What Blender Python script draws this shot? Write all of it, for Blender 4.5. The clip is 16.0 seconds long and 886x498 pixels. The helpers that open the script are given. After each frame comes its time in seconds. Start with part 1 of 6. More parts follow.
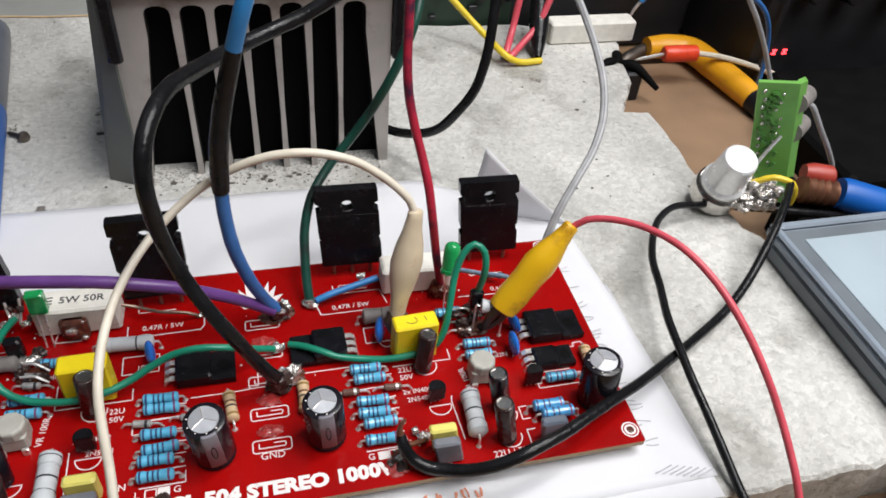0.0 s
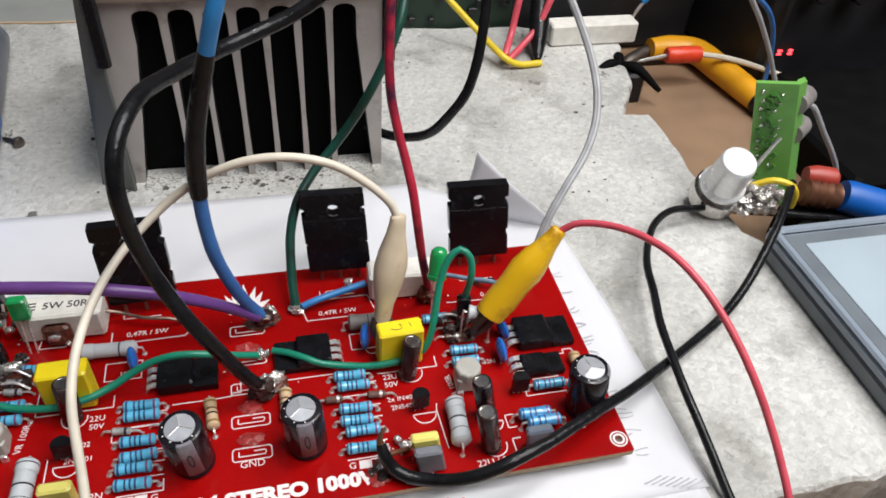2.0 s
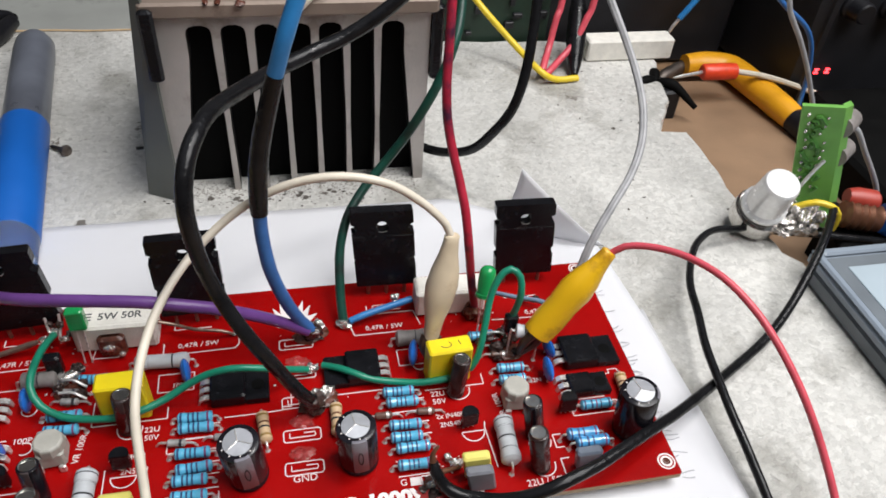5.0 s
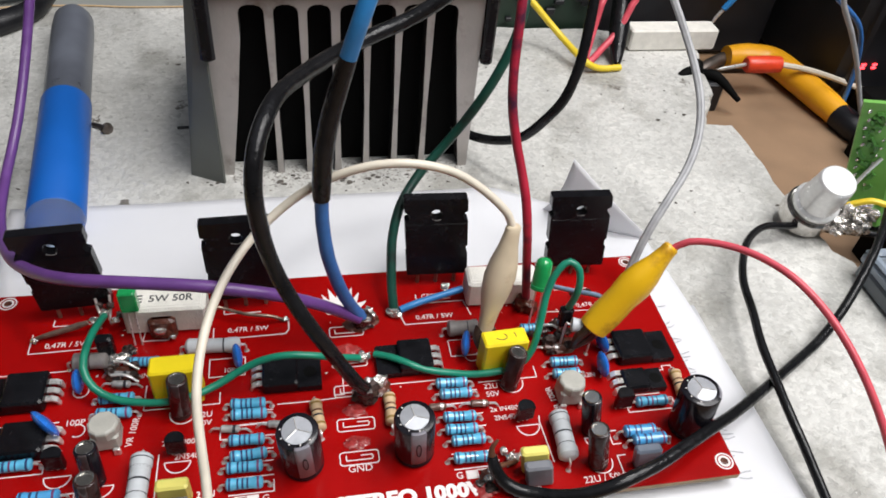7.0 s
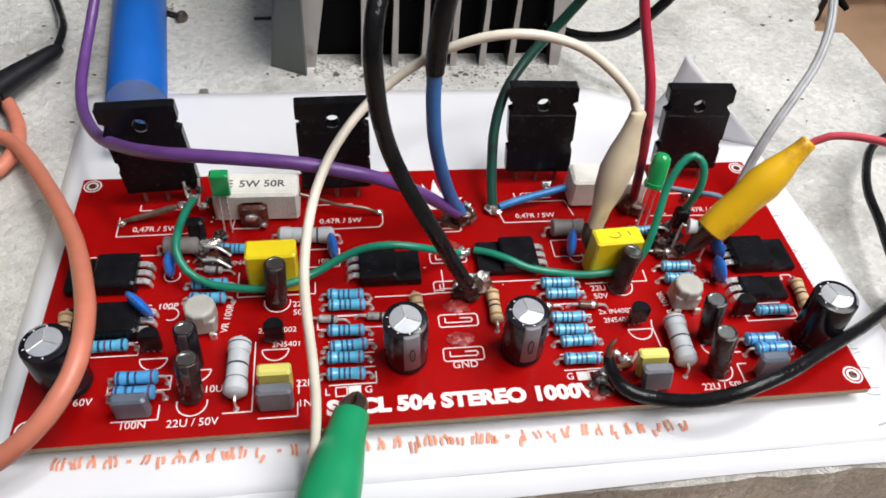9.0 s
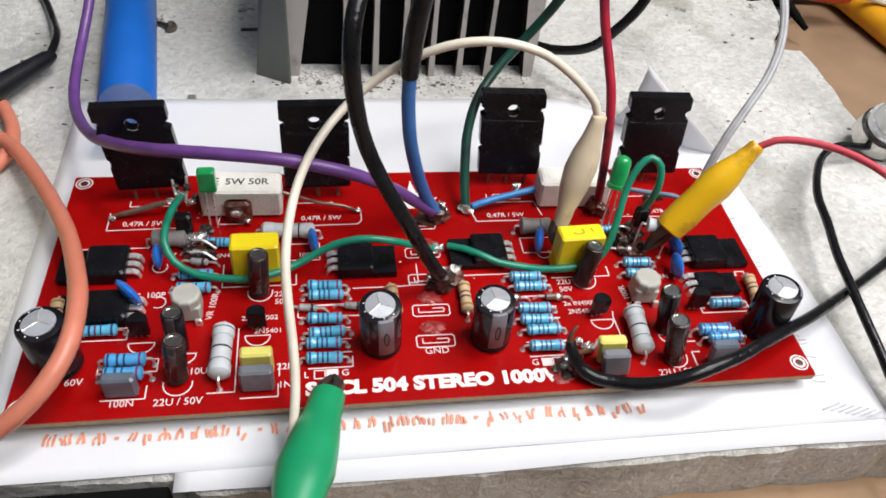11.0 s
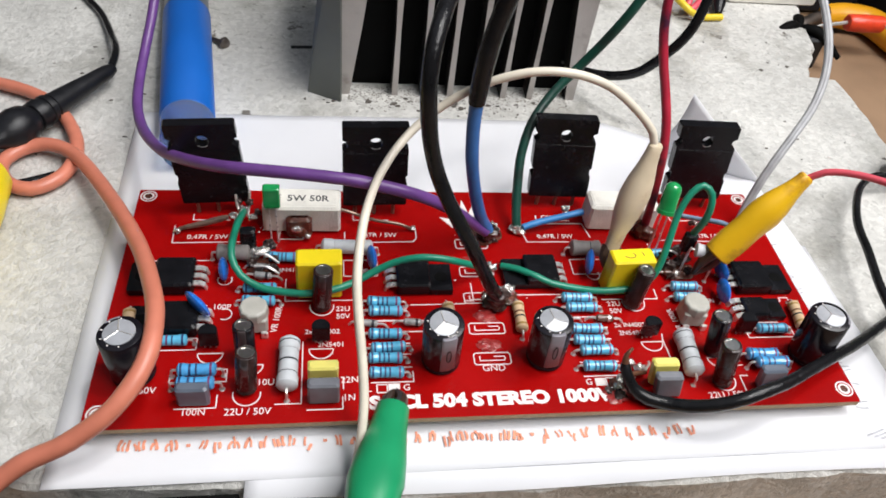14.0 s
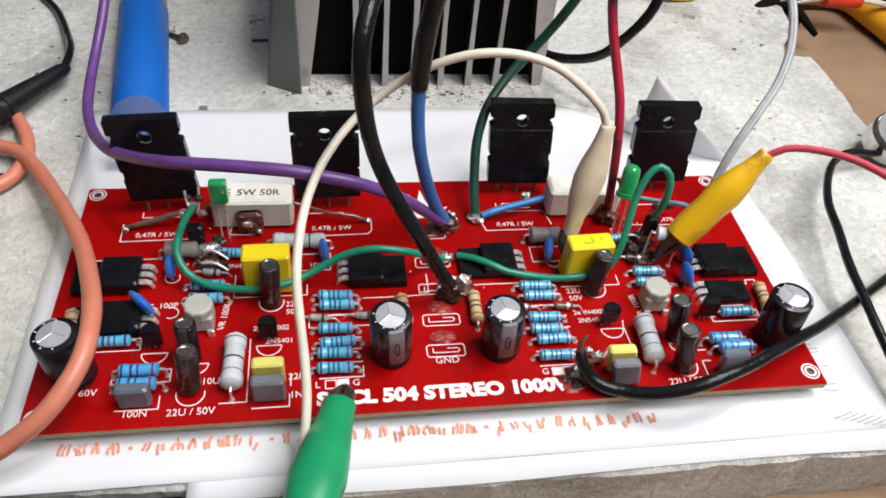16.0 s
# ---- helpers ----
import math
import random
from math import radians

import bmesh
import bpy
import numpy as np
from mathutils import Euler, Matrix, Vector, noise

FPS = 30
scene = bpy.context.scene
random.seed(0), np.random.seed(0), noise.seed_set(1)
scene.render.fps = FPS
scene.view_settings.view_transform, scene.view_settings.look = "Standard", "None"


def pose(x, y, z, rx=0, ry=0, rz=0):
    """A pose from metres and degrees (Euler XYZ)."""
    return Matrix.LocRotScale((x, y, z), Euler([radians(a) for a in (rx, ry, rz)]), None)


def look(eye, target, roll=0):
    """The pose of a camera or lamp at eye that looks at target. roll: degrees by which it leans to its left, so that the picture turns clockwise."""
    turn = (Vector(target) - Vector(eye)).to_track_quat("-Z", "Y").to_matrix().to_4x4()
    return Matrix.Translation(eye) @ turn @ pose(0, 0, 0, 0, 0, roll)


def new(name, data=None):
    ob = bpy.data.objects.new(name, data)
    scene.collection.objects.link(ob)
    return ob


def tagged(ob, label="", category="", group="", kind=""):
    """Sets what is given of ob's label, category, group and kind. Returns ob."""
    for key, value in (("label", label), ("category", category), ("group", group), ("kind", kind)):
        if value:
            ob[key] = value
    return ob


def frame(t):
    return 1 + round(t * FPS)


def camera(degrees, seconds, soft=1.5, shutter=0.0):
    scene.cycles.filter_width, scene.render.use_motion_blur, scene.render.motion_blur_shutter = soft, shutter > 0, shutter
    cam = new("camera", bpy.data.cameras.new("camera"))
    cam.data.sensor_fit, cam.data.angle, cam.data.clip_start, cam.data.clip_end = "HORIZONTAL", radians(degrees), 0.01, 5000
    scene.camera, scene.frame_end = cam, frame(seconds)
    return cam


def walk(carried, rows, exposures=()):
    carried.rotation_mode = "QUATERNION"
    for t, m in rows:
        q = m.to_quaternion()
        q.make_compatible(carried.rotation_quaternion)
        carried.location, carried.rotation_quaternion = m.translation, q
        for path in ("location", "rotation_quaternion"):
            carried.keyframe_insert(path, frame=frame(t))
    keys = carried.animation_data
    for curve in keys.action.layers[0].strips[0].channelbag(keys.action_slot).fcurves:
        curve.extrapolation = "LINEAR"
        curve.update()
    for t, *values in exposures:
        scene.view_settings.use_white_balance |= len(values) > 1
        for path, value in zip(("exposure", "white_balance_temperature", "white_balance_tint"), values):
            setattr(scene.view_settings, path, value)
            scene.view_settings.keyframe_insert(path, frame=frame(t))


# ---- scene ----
cam = camera(61.36, 16.0, soft=1.7)
PATH = [
    (0, (0.09732, -0.08973, 0.15932), (0.1646, 0.12247, -0.04179), 5.97),
    (0.5, (0.09971, -0.08945, 0.15919), (0.16465, 0.12594, -0.03928), 5.63),
    (1, (0.10252, -0.0888, 0.15921), (0.16488, 0.12631, -0.04039), 5.00),
    (1.5, (0.1035, -0.08642, 0.16014), (0.16586, 0.12849, -0.03966), 4.68),
    (2, (0.10624, -0.08908, 0.15807), (0.16693, 0.12563, -0.04247), 4.69),
    (2.5, (0.10265, -0.08929, 0.15783), (0.16186, 0.12659, -0.0419), 4.68),
    (3, (0.1023, -0.08773, 0.15855), (0.1609, 0.1285, -0.04098), 4.57),
    (3.5, (0.10241, -0.08641, 0.1583), (0.16093, 0.12945, -0.04165), 4.56),
    (4, (0.10201, -0.086, 0.15729), (0.15948, 0.13008, -0.04272), 4.40),
    (4.2, (0.10105, -0.08504, 0.15772), (0.15663, 0.1305, -0.04341), 4.23),
    (6.3, (0.08482, -0.08661, 0.16646), (0.14357, 0.13187, -0.03055), 6.63),
    (6.5, (0.08331, -0.0866, 0.16361), (0.13999, 0.13177, -0.03412), 6.48),
    (7, (0.08358, -0.07991, 0.1591), (0.13741, 0.1332, -0.04508), 6.24),
    (7.5, (0.08294, -0.06499, 0.13727), (0.11686, 0.13197, -0.08646), 2.73),
    (8, (0.0729, -0.0651, 0.13151), (0.10294, 0.13002, -0.09437), 3.45),
    (8.5, (0.06604, -0.07445, 0.1355), (0.10109, 0.12155, -0.0889), 5.21),
    (9, (0.06711, -0.07701, 0.14029), (0.10663, 0.12085, -0.08173), 6.03),
    (9.5, (0.07064, -0.07789, 0.14341), (0.11148, 0.12168, -0.07682), 6.02),
    (10, (0.07118, -0.07806, 0.14436), (0.10789, 0.1237, -0.07459), 4.92),
    (10.2, (0.07105, -0.08061, 0.14401), (0.11082, 0.12126, -0.07432), 5.78),
    (12.3, (0.06251, -0.09207, 0.14922), (0.11064, 0.11374, -0.06368), 7.87),
    (12.5, (0.06303, -0.09219, 0.15068), (0.1111, 0.11396, -0.06191), 7.76),
    (13, (0.0642, -0.09309, 0.15103), (0.11274, 0.11322, -0.06129), 7.82),
    (13.5, (0.05503, -0.09121, 0.15115), (0.10149, 0.11521, -0.06153), 8.45),
    (14, (0.05347, -0.08987, 0.14889), (0.09827, 0.11608, -0.06461), 8.58),
    (14.5, (0.05419, -0.08728, 0.15037), (0.09897, 0.11917, -0.06265), 8.49),
    (15, (0.05577, -0.0878, 0.14997), (0.0995, 0.11917, -0.06276), 8.08),
    (15.5, (0.05863, -0.08933, 0.15149), (0.10474, 0.1184, -0.05998), 8.35),
    (16, (0.06784, -0.08916, 0.14571), (0.11, 0.11586, -0.06921), 6.40),
]
walk(cam, [(t, look(eye, target, roll)) for t, eye, target, roll in PATH],
     exposures=[(0.0, -0.2), (4.2, -0.2), (7.0, -0.14), (8.0, -0.1), (9.0, 0.0), (16.0, 0.02)])

MM = 0.001
rng = random.Random(7)

# ---- light ----
world = bpy.data.worlds.new("room_light")
scene.world = world
world.use_nodes = True
world.node_tree.nodes["Background"].inputs[0].default_value = (0.80, 0.88, 1.0, 1)
world.node_tree.nodes["Background"].inputs[1].default_value = 0.33
scene.view_settings.exposure = 0.0


def area_lamp(name, eye, target, sx, sy, watts, colour):
    data = bpy.data.lights.new(name, "AREA")
    data.shape, data.size, data.size_y, data.energy, data.color = "RECTANGLE", sx, sy, watts, colour
    ob = new(name, data)
    ob.matrix_world = look(eye, target)
    return ob


area_lamp("ceiling_lamp", (0.41, -0.10, 0.64), (0.12, 0.06, 0), 0.66, 0.42, 7.9, (1.0, 0.988, 0.985))
area_lamp("bench_bulb", (0.24, 0.06, 0.68), (0.10, 0.05, 0), 0.07, 0.07, 1.5, (1.0, 0.985, 0.97))


# ---- materials ----
def mat(name, rgb, rough=0.5, metal=0.0, var=0.12, scale=400.0, bump=0.0, bump_scale=900.0, spec=0.5, coat=0.0, trans=0.0, emit=0.0, spots=None, spot_scale=120.0, spot_level=0.62):
    m = bpy.data.materials.new(name)
    m.use_nodes = True
    nt = m.node_tree
    b = nt.nodes["Principled BSDF"]
    b.inputs["Roughness"].default_value = rough
    b.inputs["Metallic"].default_value = metal
    b.inputs["Specular IOR Level"].default_value = spec
    b.inputs["Coat Weight"].default_value = coat
    b.inputs["Transmission Weight"].default_value = trans
    geo = nt.nodes.new("ShaderNodeTexCoord")
    n1 = nt.nodes.new("ShaderNodeTexNoise")
    n1.inputs["Scale"].default_value = scale
    n1.inputs["Detail"].default_value = 6
    nt.links.new(geo.outputs["Object"], n1.inputs["Vector"])
    ramp = nt.nodes.new("ShaderNodeValToRGB")
    ramp.color_ramp.elements[0].position, ramp.color_ramp.elements[1].position = 0.3, 0.7
    ramp.color_ramp.elements[0].color = (*[c * (1 - var) for c in rgb], 1)
    ramp.color_ramp.elements[1].color = (*[min(1, c * (1 + var)) for c in rgb], 1)
    nt.links.new(n1.outputs["Fac"], ramp.inputs["Fac"])
    out = ramp.outputs["Color"]
    if spots:
        n2 = nt.nodes.new("ShaderNodeTexNoise")
        n2.inputs["Scale"].default_value = spot_scale
        n2.inputs["Detail"].default_value = 8
        n2.inputs["Roughness"].default_value = 0.65
        nt.links.new(geo.outputs["Object"], n2.inputs["Vector"])
        r2 = nt.nodes.new("ShaderNodeValToRGB")
        r2.color_ramp.elements[0].position, r2.color_ramp.elements[1].position = spot_level, spot_level + 0.12
        nt.links.new(n2.outputs["Fac"], r2.inputs["Fac"])
        mix = nt.nodes.new("ShaderNodeMix")
        mix.data_type = "RGBA"
        mix.inputs[7].default_value = (*spots, 1)
        nt.links.new(r2.outputs["Color"], mix.inputs[0])
        nt.links.new(out, mix.inputs[6])
        out = mix.outputs[2]
    nt.links.new(out, b.inputs["Base Color"])
    rr = nt.nodes.new("ShaderNodeMapRange")
    rr.inputs["To Min"].default_value, rr.inputs["To Max"].default_value = max(0.02, rough - 0.10), min(1, rough + 0.10)
    nt.links.new(n1.outputs["Fac"], rr.inputs["Value"])
    nt.links.new(rr.outputs["Result"], b.inputs["Roughness"])
    if bump:
        n3 = nt.nodes.new("ShaderNodeTexNoise")
        n3.inputs["Scale"].default_value = bump_scale
        n3.inputs["Detail"].default_value = 5
        nt.links.new(geo.outputs["Object"], n3.inputs["Vector"])
        bp = nt.nodes.new("ShaderNodeBump")
        bp.inputs["Strength"].default_value = bump
        bp.inputs["Distance"].default_value = 0.001
        nt.links.new(n3.outputs["Fac"], bp.inputs["Height"])
        nt.links.new(bp.outputs["Normal"], b.inputs["Normal"])
    if emit:
        b.inputs["Emission Color"].default_value = (*rgb, 1)
        b.inputs["Emission Strength"].default_value = emit
    return m


M_PCB = mat("red_solder_mask", (0.295, 0.0025, 0.0025), 0.22, spec=0.14, var=0.14, scale=60, bump=0.07, bump_scale=900, spots=(0.23, 0.0025, 0.0025), spot_scale=90, spot_level=0.60)
M_PCB_EDGE = mat("fibreglass_edge", (0.36, 0.26, 0.16), 0.8, var=0.2, scale=900)
M_SILK = mat("white_print", (0.78, 0.72, 0.70), 0.55, var=0.08, scale=700)
M_BLACK = mat("black_plastic", (0.010, 0.010, 0.012), 0.36, spec=0.32, var=0.3, scale=300, bump=0.12, bump_scale=2500)
M_EPOXY = mat("black_epoxy", (0.006, 0.006, 0.0075), 0.25, var=0.35, scale=250, bump=0.10, bump_scale=2200, spec=0.24, spots=(0.05, 0.05, 0.056), spot_scale=420, spot_level=0.64)
M_TIN = mat("tinned_metal", (0.74, 0.72, 0.69), 0.30, metal=0.65, var=0.15, scale=900, bump=0.15)
M_SOLDER = mat("solder", (0.64, 0.61, 0.58), 0.20, metal=0.75, var=0.3, scale=700, bump=0.5, bump_scale=1400, spots=(0.10, 0.05, 0.03), spot_scale=500, spot_level=0.60)
M_FLUX = mat("burnt_flux", (0.10, 0.032, 0.02), 0.22, var=0.4, scale=500, bump=0.5, bump_scale=900)
M_FLUXFILM = mat("pinkish_flux_film", (0.30, 0.03, 0.028), 0.12, var=0.3, scale=700, bump=0.4, bump_scale=1200, spots=(0.42, 0.17, 0.15), spot_scale=400, spot_level=0.58)
M_ALU = mat("aluminium_can", (0.42, 0.43, 0.46), 0.40, metal=0.35, var=0.08, scale=500)
M_SLEEVE = mat("capacitor_sleeve", (0.008, 0.007, 0.010), 0.22, var=0.3, scale=250, spec=0.32)
M_SLEEVE_BROWN = mat("small_capacitor_sleeve", (0.028, 0.014, 0.013), 0.20, var=0.4, scale=400, spec=0.26, bump=0.2, bump_scale=900)
M_STRIPE_DARK = mat("dull_brown_stripe", (0.05, 0.038, 0.038), 0.2, var=0.3, scale=400)
M_STRIPE = mat("grey_sleeve_stripe", (0.20, 0.19, 0.22), 0.35, var=0.15, scale=400)
M_RBLUE = mat("blue_resistor_lacquer", (0.10, 0.41, 0.62), 0.20, var=0.16, scale=500, coat=0.9)
M_RDARKBLUE = mat("mid_blue_resistor_lacquer", (0.07, 0.31, 0.60), 0.20, var=0.16, scale=500, coat=0.9)
M_RGREY = mat("grey_resistor_lacquer", (0.50, 0.52, 0.54), 0.5, var=0.08, scale=500)
M_RDGREY = mat("sooty_grey_resistor", (0.22, 0.20, 0.19), 0.5, var=0.25, scale=300)
M_RTAN = mat("tan_resistor_lacquer", (0.56, 0.40, 0.24), 0.38, var=0.12, scale=500)
M_BAND_K = mat("black_band", (0.02, 0.02, 0.025), 0.4)
M_BAND_N = mat("navy_band", (0.02, 0.05, 0.13), 0.4)
M_BAND_R = mat("purple_brown_band", (0.14, 0.04, 0.12), 0.4)
M_BAND_B = mat("brown_band", (0.13, 0.05, 0.025), 0.4)
M_BAND_G = mat("gold_band", (0.35, 0.22, 0.07), 0.35, metal=0.4)
M_YELLOW = mat("yellow_film_box", (0.80, 0.62, 0.012), 0.34, var=0.05, scale=200)
M_PALE_YELLOW = mat("pale_yellow_film_box", (0.72, 0.64, 0.16), 0.4, var=0.06, scale=300)
M_GREYBOX = mat("grey_film_box", (0.15, 0.155, 0.175), 0.42, var=0.12, scale=300)
M_BLUEGREYBOX = mat("blue_grey_film_box", (0.10, 0.12, 0.155), 0.34, var=0.15, scale=300)
M_DISC = mat("blue_ceramic_lacquer", (0.02, 0.15, 0.56), 0.25, var=0.12, scale=400, coat=0.4)
M_CEMENT = mat("white_cement", (0.74, 0.71, 0.65), 0.75, var=0.08, scale=300, bump=0.3, bump_scale=1800, spots=(0.52, 0.47, 0.40), spot_scale=90, spot_level=0.62)
M_TRIM = mat("ivory_trimmer_plastic", (0.39, 0.38, 0.34), 0.5, var=0.1, scale=300, bump=0.1, spots=(0.30, 0.27, 0.23), spot_scale=250, spot_level=0.62)
M_LED = mat("green_lens", (0.02, 0.42, 0.12), 0.18, var=0.05, trans=0.35, coat=0.3)
M_GLASS = mat("diode_glass", (0.18, 0.10, 0.08), 0.12, var=0.2, trans=0.3)
M_WBLACK = mat("black_wire", (0.009, 0.009, 0.010), 0.19, var=0.3, scale=250, bump=0.22, bump_scale=600, spec=0.26, spots=(0.022, 0.022, 0.024), spot_scale=180, spot_level=0.68)
M_WBLUE = mat("blue_wire", (0.035, 0.13, 0.36), 0.38, var=0.15, scale=200, bump=0.1)
M_WBLUE2 = mat("bright_blue_wire", (0.025, 0.19, 0.47), 0.38, var=0.12, scale=200)
M_WGREEND = mat("dark_green_wire", (0.008, 0.06, 0.042), 0.38, var=0.2, scale=120, spots=(0.012, 0.022, 0.019), spot_scale=60, spot_level=0.47)
M_WGREEN = mat("green_wire", (0.010, 0.205, 0.125), 0.34, var=0.12, scale=200)
M_WRED = mat("red_wire", (0.60, 0.08, 0.11), 0.38, var=0.12, scale=200)
M_WREDD = mat("dark_red_wire", (0.34, 0.014, 0.035), 0.36, var=0.35, scale=90, spots=(0.05, 0.01, 0.03), spot_scale=50, spot_level=0.52)
M_WGREY = mat("grey_wire", (0.33, 0.33, 0.34), 0.4, var=0.15, scale=200, spots=(0.12, 0.12, 0.12), spot_scale=300, spot_level=0.66)
M_WPURPLE = mat("purple_wire", (0.125, 0.047, 0.205), 0.36, var=0.12, scale=200, bump=0.08)
M_WWHITE = mat("cream_wire", (0.66, 0.60, 0.50), 0.42, var=0.08, scale=200)
M_WORANGE = mat("orange_wire", (0.55, 0.18, 0.115), 0.40, var=0.08, scale=200)
M_WYELLOW = mat("yellow_wire", (0.75, 0.55, 0.03), 0.4, var=0.06)
M_BOOT_W = mat("cream_boot_vinyl", (0.60, 0.50, 0.36), 0.42, var=0.14, scale=90, spots=(0.36, 0.22, 0.10), spot_scale=50, spot_level=0.60)
M_BOOT_Y = mat("yellow_boot_vinyl", (0.76, 0.44, 0.010), 0.36, var=0.10, scale=90, spots=(0.44, 0.21, 0.015), spot_scale=70, spot_level=0.54)
M_BOOT_G = mat("green_boot_vinyl", (0.010, 0.26, 0.105), 0.34, var=0.1, scale=90)
M_PAPER = mat("white_paper", (0.87, 0.87, 0.89), 0.85, var=0.03, scale=40, bump=0.12, bump_scale=120)
nt_ = M_PAPER.node_tree
tr_ = nt_.nodes.new("ShaderNodeBsdfTranslucent")
tr_.inputs["Color"].default_value = (0.80, 0.80, 0.84, 1)
mx_ = nt_.nodes.new("ShaderNodeMixShader")
mx_.inputs[0].default_value = 0.30
nt_.links.new(nt_.nodes["Principled BSDF"].outputs[0], mx_.inputs[1])
nt_.links.new(tr_.outputs[0], mx_.inputs[2])
nt_.links.new(mx_.outputs[0], nt_.nodes["Material Output"].inputs["Surface"])
M_INK_O = mat("orange_marker_ink", (0.70, 0.27, 0.17), 0.7, var=0.3, scale=300)
M_INK_G = mat("grey_ballpoint_ink", (0.42, 0.42, 0.45), 0.7, var=0.2, scale=300)
M_INK_K = mat("dark_ink", (0.06, 0.06, 0.06), 0.6, var=0.2)
M_HEAT = mat("oxidised_aluminium", (0.44, 0.41, 0.385), 0.55, metal=0.35, var=0.14, scale=60, bump=0.12, bump_scale=700, spots=(0.25, 0.215, 0.19), spot_scale=45, spot_level=0.56)
M_TOPPLATE = mat("heat_stained_plate", (0.25, 0.195, 0.16), 0.55, metal=0.3, var=0.2, scale=40, bump=0.12, bump_scale=500, spots=(0.10, 0.065, 0.05), spot_scale=40, spot_level=0.58)
M_HEATSHEET = mat("dull_aluminium_flange", (0.13, 0.138, 0.125), 0.5, metal=0.4, var=0.12, scale=50, bump=0.1)
# Grey aluminium fin sides, with the shade of the gaps put into the colour.
M_FINSIDE = mat("shaded_fin_side", (0.022, 0.020, 0.018), 0.5, var=0.3, scale=60, bump=0.1, spec=0.2, spots=(0.05, 0.043, 0.036), spot_scale=50, spot_level=0.62)
M_TUBE = mat("blue_tube_plastic", (0.006, 0.105, 0.43), 0.42, var=0.06, scale=60)
M_TUBE_C = mat("cloudy_clear_plastic", (0.66, 0.74, 0.86), 0.16, var=0.08, scale=60, trans=0.9)
M_TUBE_C.node_tree.nodes["Principled BSDF"].inputs["IOR"].default_value = 1.12
M_TUBE_D = mat("smoky_grey_plastic", (0.13, 0.14, 0.17), 0.3, var=0.3, scale=50, trans=0.25)
M_WOOD = mat("bench_wood", (0.27, 0.165, 0.09), 0.65, var=0.22, scale=30, bump=0.2, bump_scale=160, spots=(0.17, 0.10, 0.055), spot_scale=25, spot_level=0.55)
M_CARD = mat("brown_board", (0.25, 0.155, 0.09), 0.8, var=0.12, scale=50, bump=0.1)
M_GREENPCB = mat("green_circuit_board", (0.15, 0.38, 0.075), 0.42, var=0.12, scale=120)
M_GREENTRACE = mat("dark_green_track", (0.06, 0.19, 0.035), 0.42, var=0.12, scale=120)
M_DARKGREEN = mat("dark_green_panel", (0.012, 0.03, 0.018), 0.5, var=0.2, scale=100)
M_PLIER = mat("amber_handle_grip", (0.78, 0.36, 0.012), 0.38, var=0.08, scale=60)
M_REDGRIP = mat("red_probe_grip", (0.75, 0.06, 0.02), 0.35, var=0.1)
M_KNOB = mat("brushed_knob", (0.90, 0.90, 0.90), 0.34, metal=0.2, var=0.05, scale=500)
M_KNOBSIDE = mat("brushed_knob_side", (0.84, 0.84, 0.84), 0.24, metal=0.3, var=0.08, scale=500)
M_JAW = mat("burnt_steel_jaw", (0.075, 0.045, 0.033), 0.38, metal=0.4, var=0.3, scale=300)
M_REDCAP = mat("dull_red_cap", (0.36, 0.045, 0.03), 0.4, var=0.15, scale=150)
M_CHROME = mat("tarnished_chrome", (0.62, 0.60, 0.57), 0.18, metal=0.95, var=0.2, scale=250)
# Near black: painted shade in fin gaps and tab holes, and black plastic.
M_PIT = mat("near_black_matt", (0.003, 0.003, 0.003), 0.7, var=0.3, scale=100, spec=0.08)
M_STEEL = mat("dull_steel", (0.20, 0.17, 0.15), 0.4, metal=0.9, var=0.25, scale=200)
M_DARK = mat("dark_equipment_paint", (0.011, 0.011, 0.0135), 0.5, var=0.3, scale=60, bump=0.1)
M_METER = mat("blue_grey_meter_case", (0.23, 0.27, 0.32), 0.35, var=0.08, scale=60)
M_METERD = mat("dark_grey_meter_bezel", (0.15, 0.17, 0.19), 0.35, var=0.12, scale=60)
M_DIAL = mat("pale_meter_dial", (0.36, 0.43, 0.48), 0.5, var=0.05, scale=40)
M_COPPER = mat("copper_coil", (0.19, 0.085, 0.05), 0.35, metal=0.6, var=0.25, scale=300)
M_LEDRED = mat("lit_red_segment", (1.0, 0.04, 0.05), 0.4, emit=6.0)
M_WALL = mat("room_wall", (0.14, 0.13, 0.12), 0.9, var=0.06, scale=4)
M_GREYBOARD = mat("pale_grey_board", (0.29, 0.295, 0.275), 0.75, var=0.14, scale=30, spots=(0.20, 0.205, 0.19), spot_scale=30, spot_level=0.55)
M_CRUMB = mat("dark_crumb", (0.10, 0.088, 0.076), 0.85, var=0.4, scale=500)
M_GRIMESHADE = mat("soot_and_shade", (0.24, 0.22, 0.195), 0.9, var=0.45, scale=300)
# Dark solder; the pale spots are tin specks and painted-in white glints.
M_SOOT = mat("sooty_solder", (0.05, 0.032, 0.028), 0.20, metal=0.2, var=0.3, scale=600, bump=0.4, bump_scale=1200, spots=(0.62, 0.58, 0.55), spot_scale=420, spot_level=0.60)
M_JUMPER = mat("pale_dirty_blue_wire", (0.24, 0.33, 0.46), 0.4, var=0.2, scale=300, spots=(0.42, 0.42, 0.44), spot_scale=300, spot_level=0.6)
M_DIODE = mat("shiny_grey_diode", (0.42, 0.41, 0.40), 0.18, metal=0.4, var=0.4, scale=500)
M_LEAD_DIRTY = mat("sooty_lead", (0.24, 0.17, 0.13), 0.4, metal=0.7, var=0.3, scale=600)


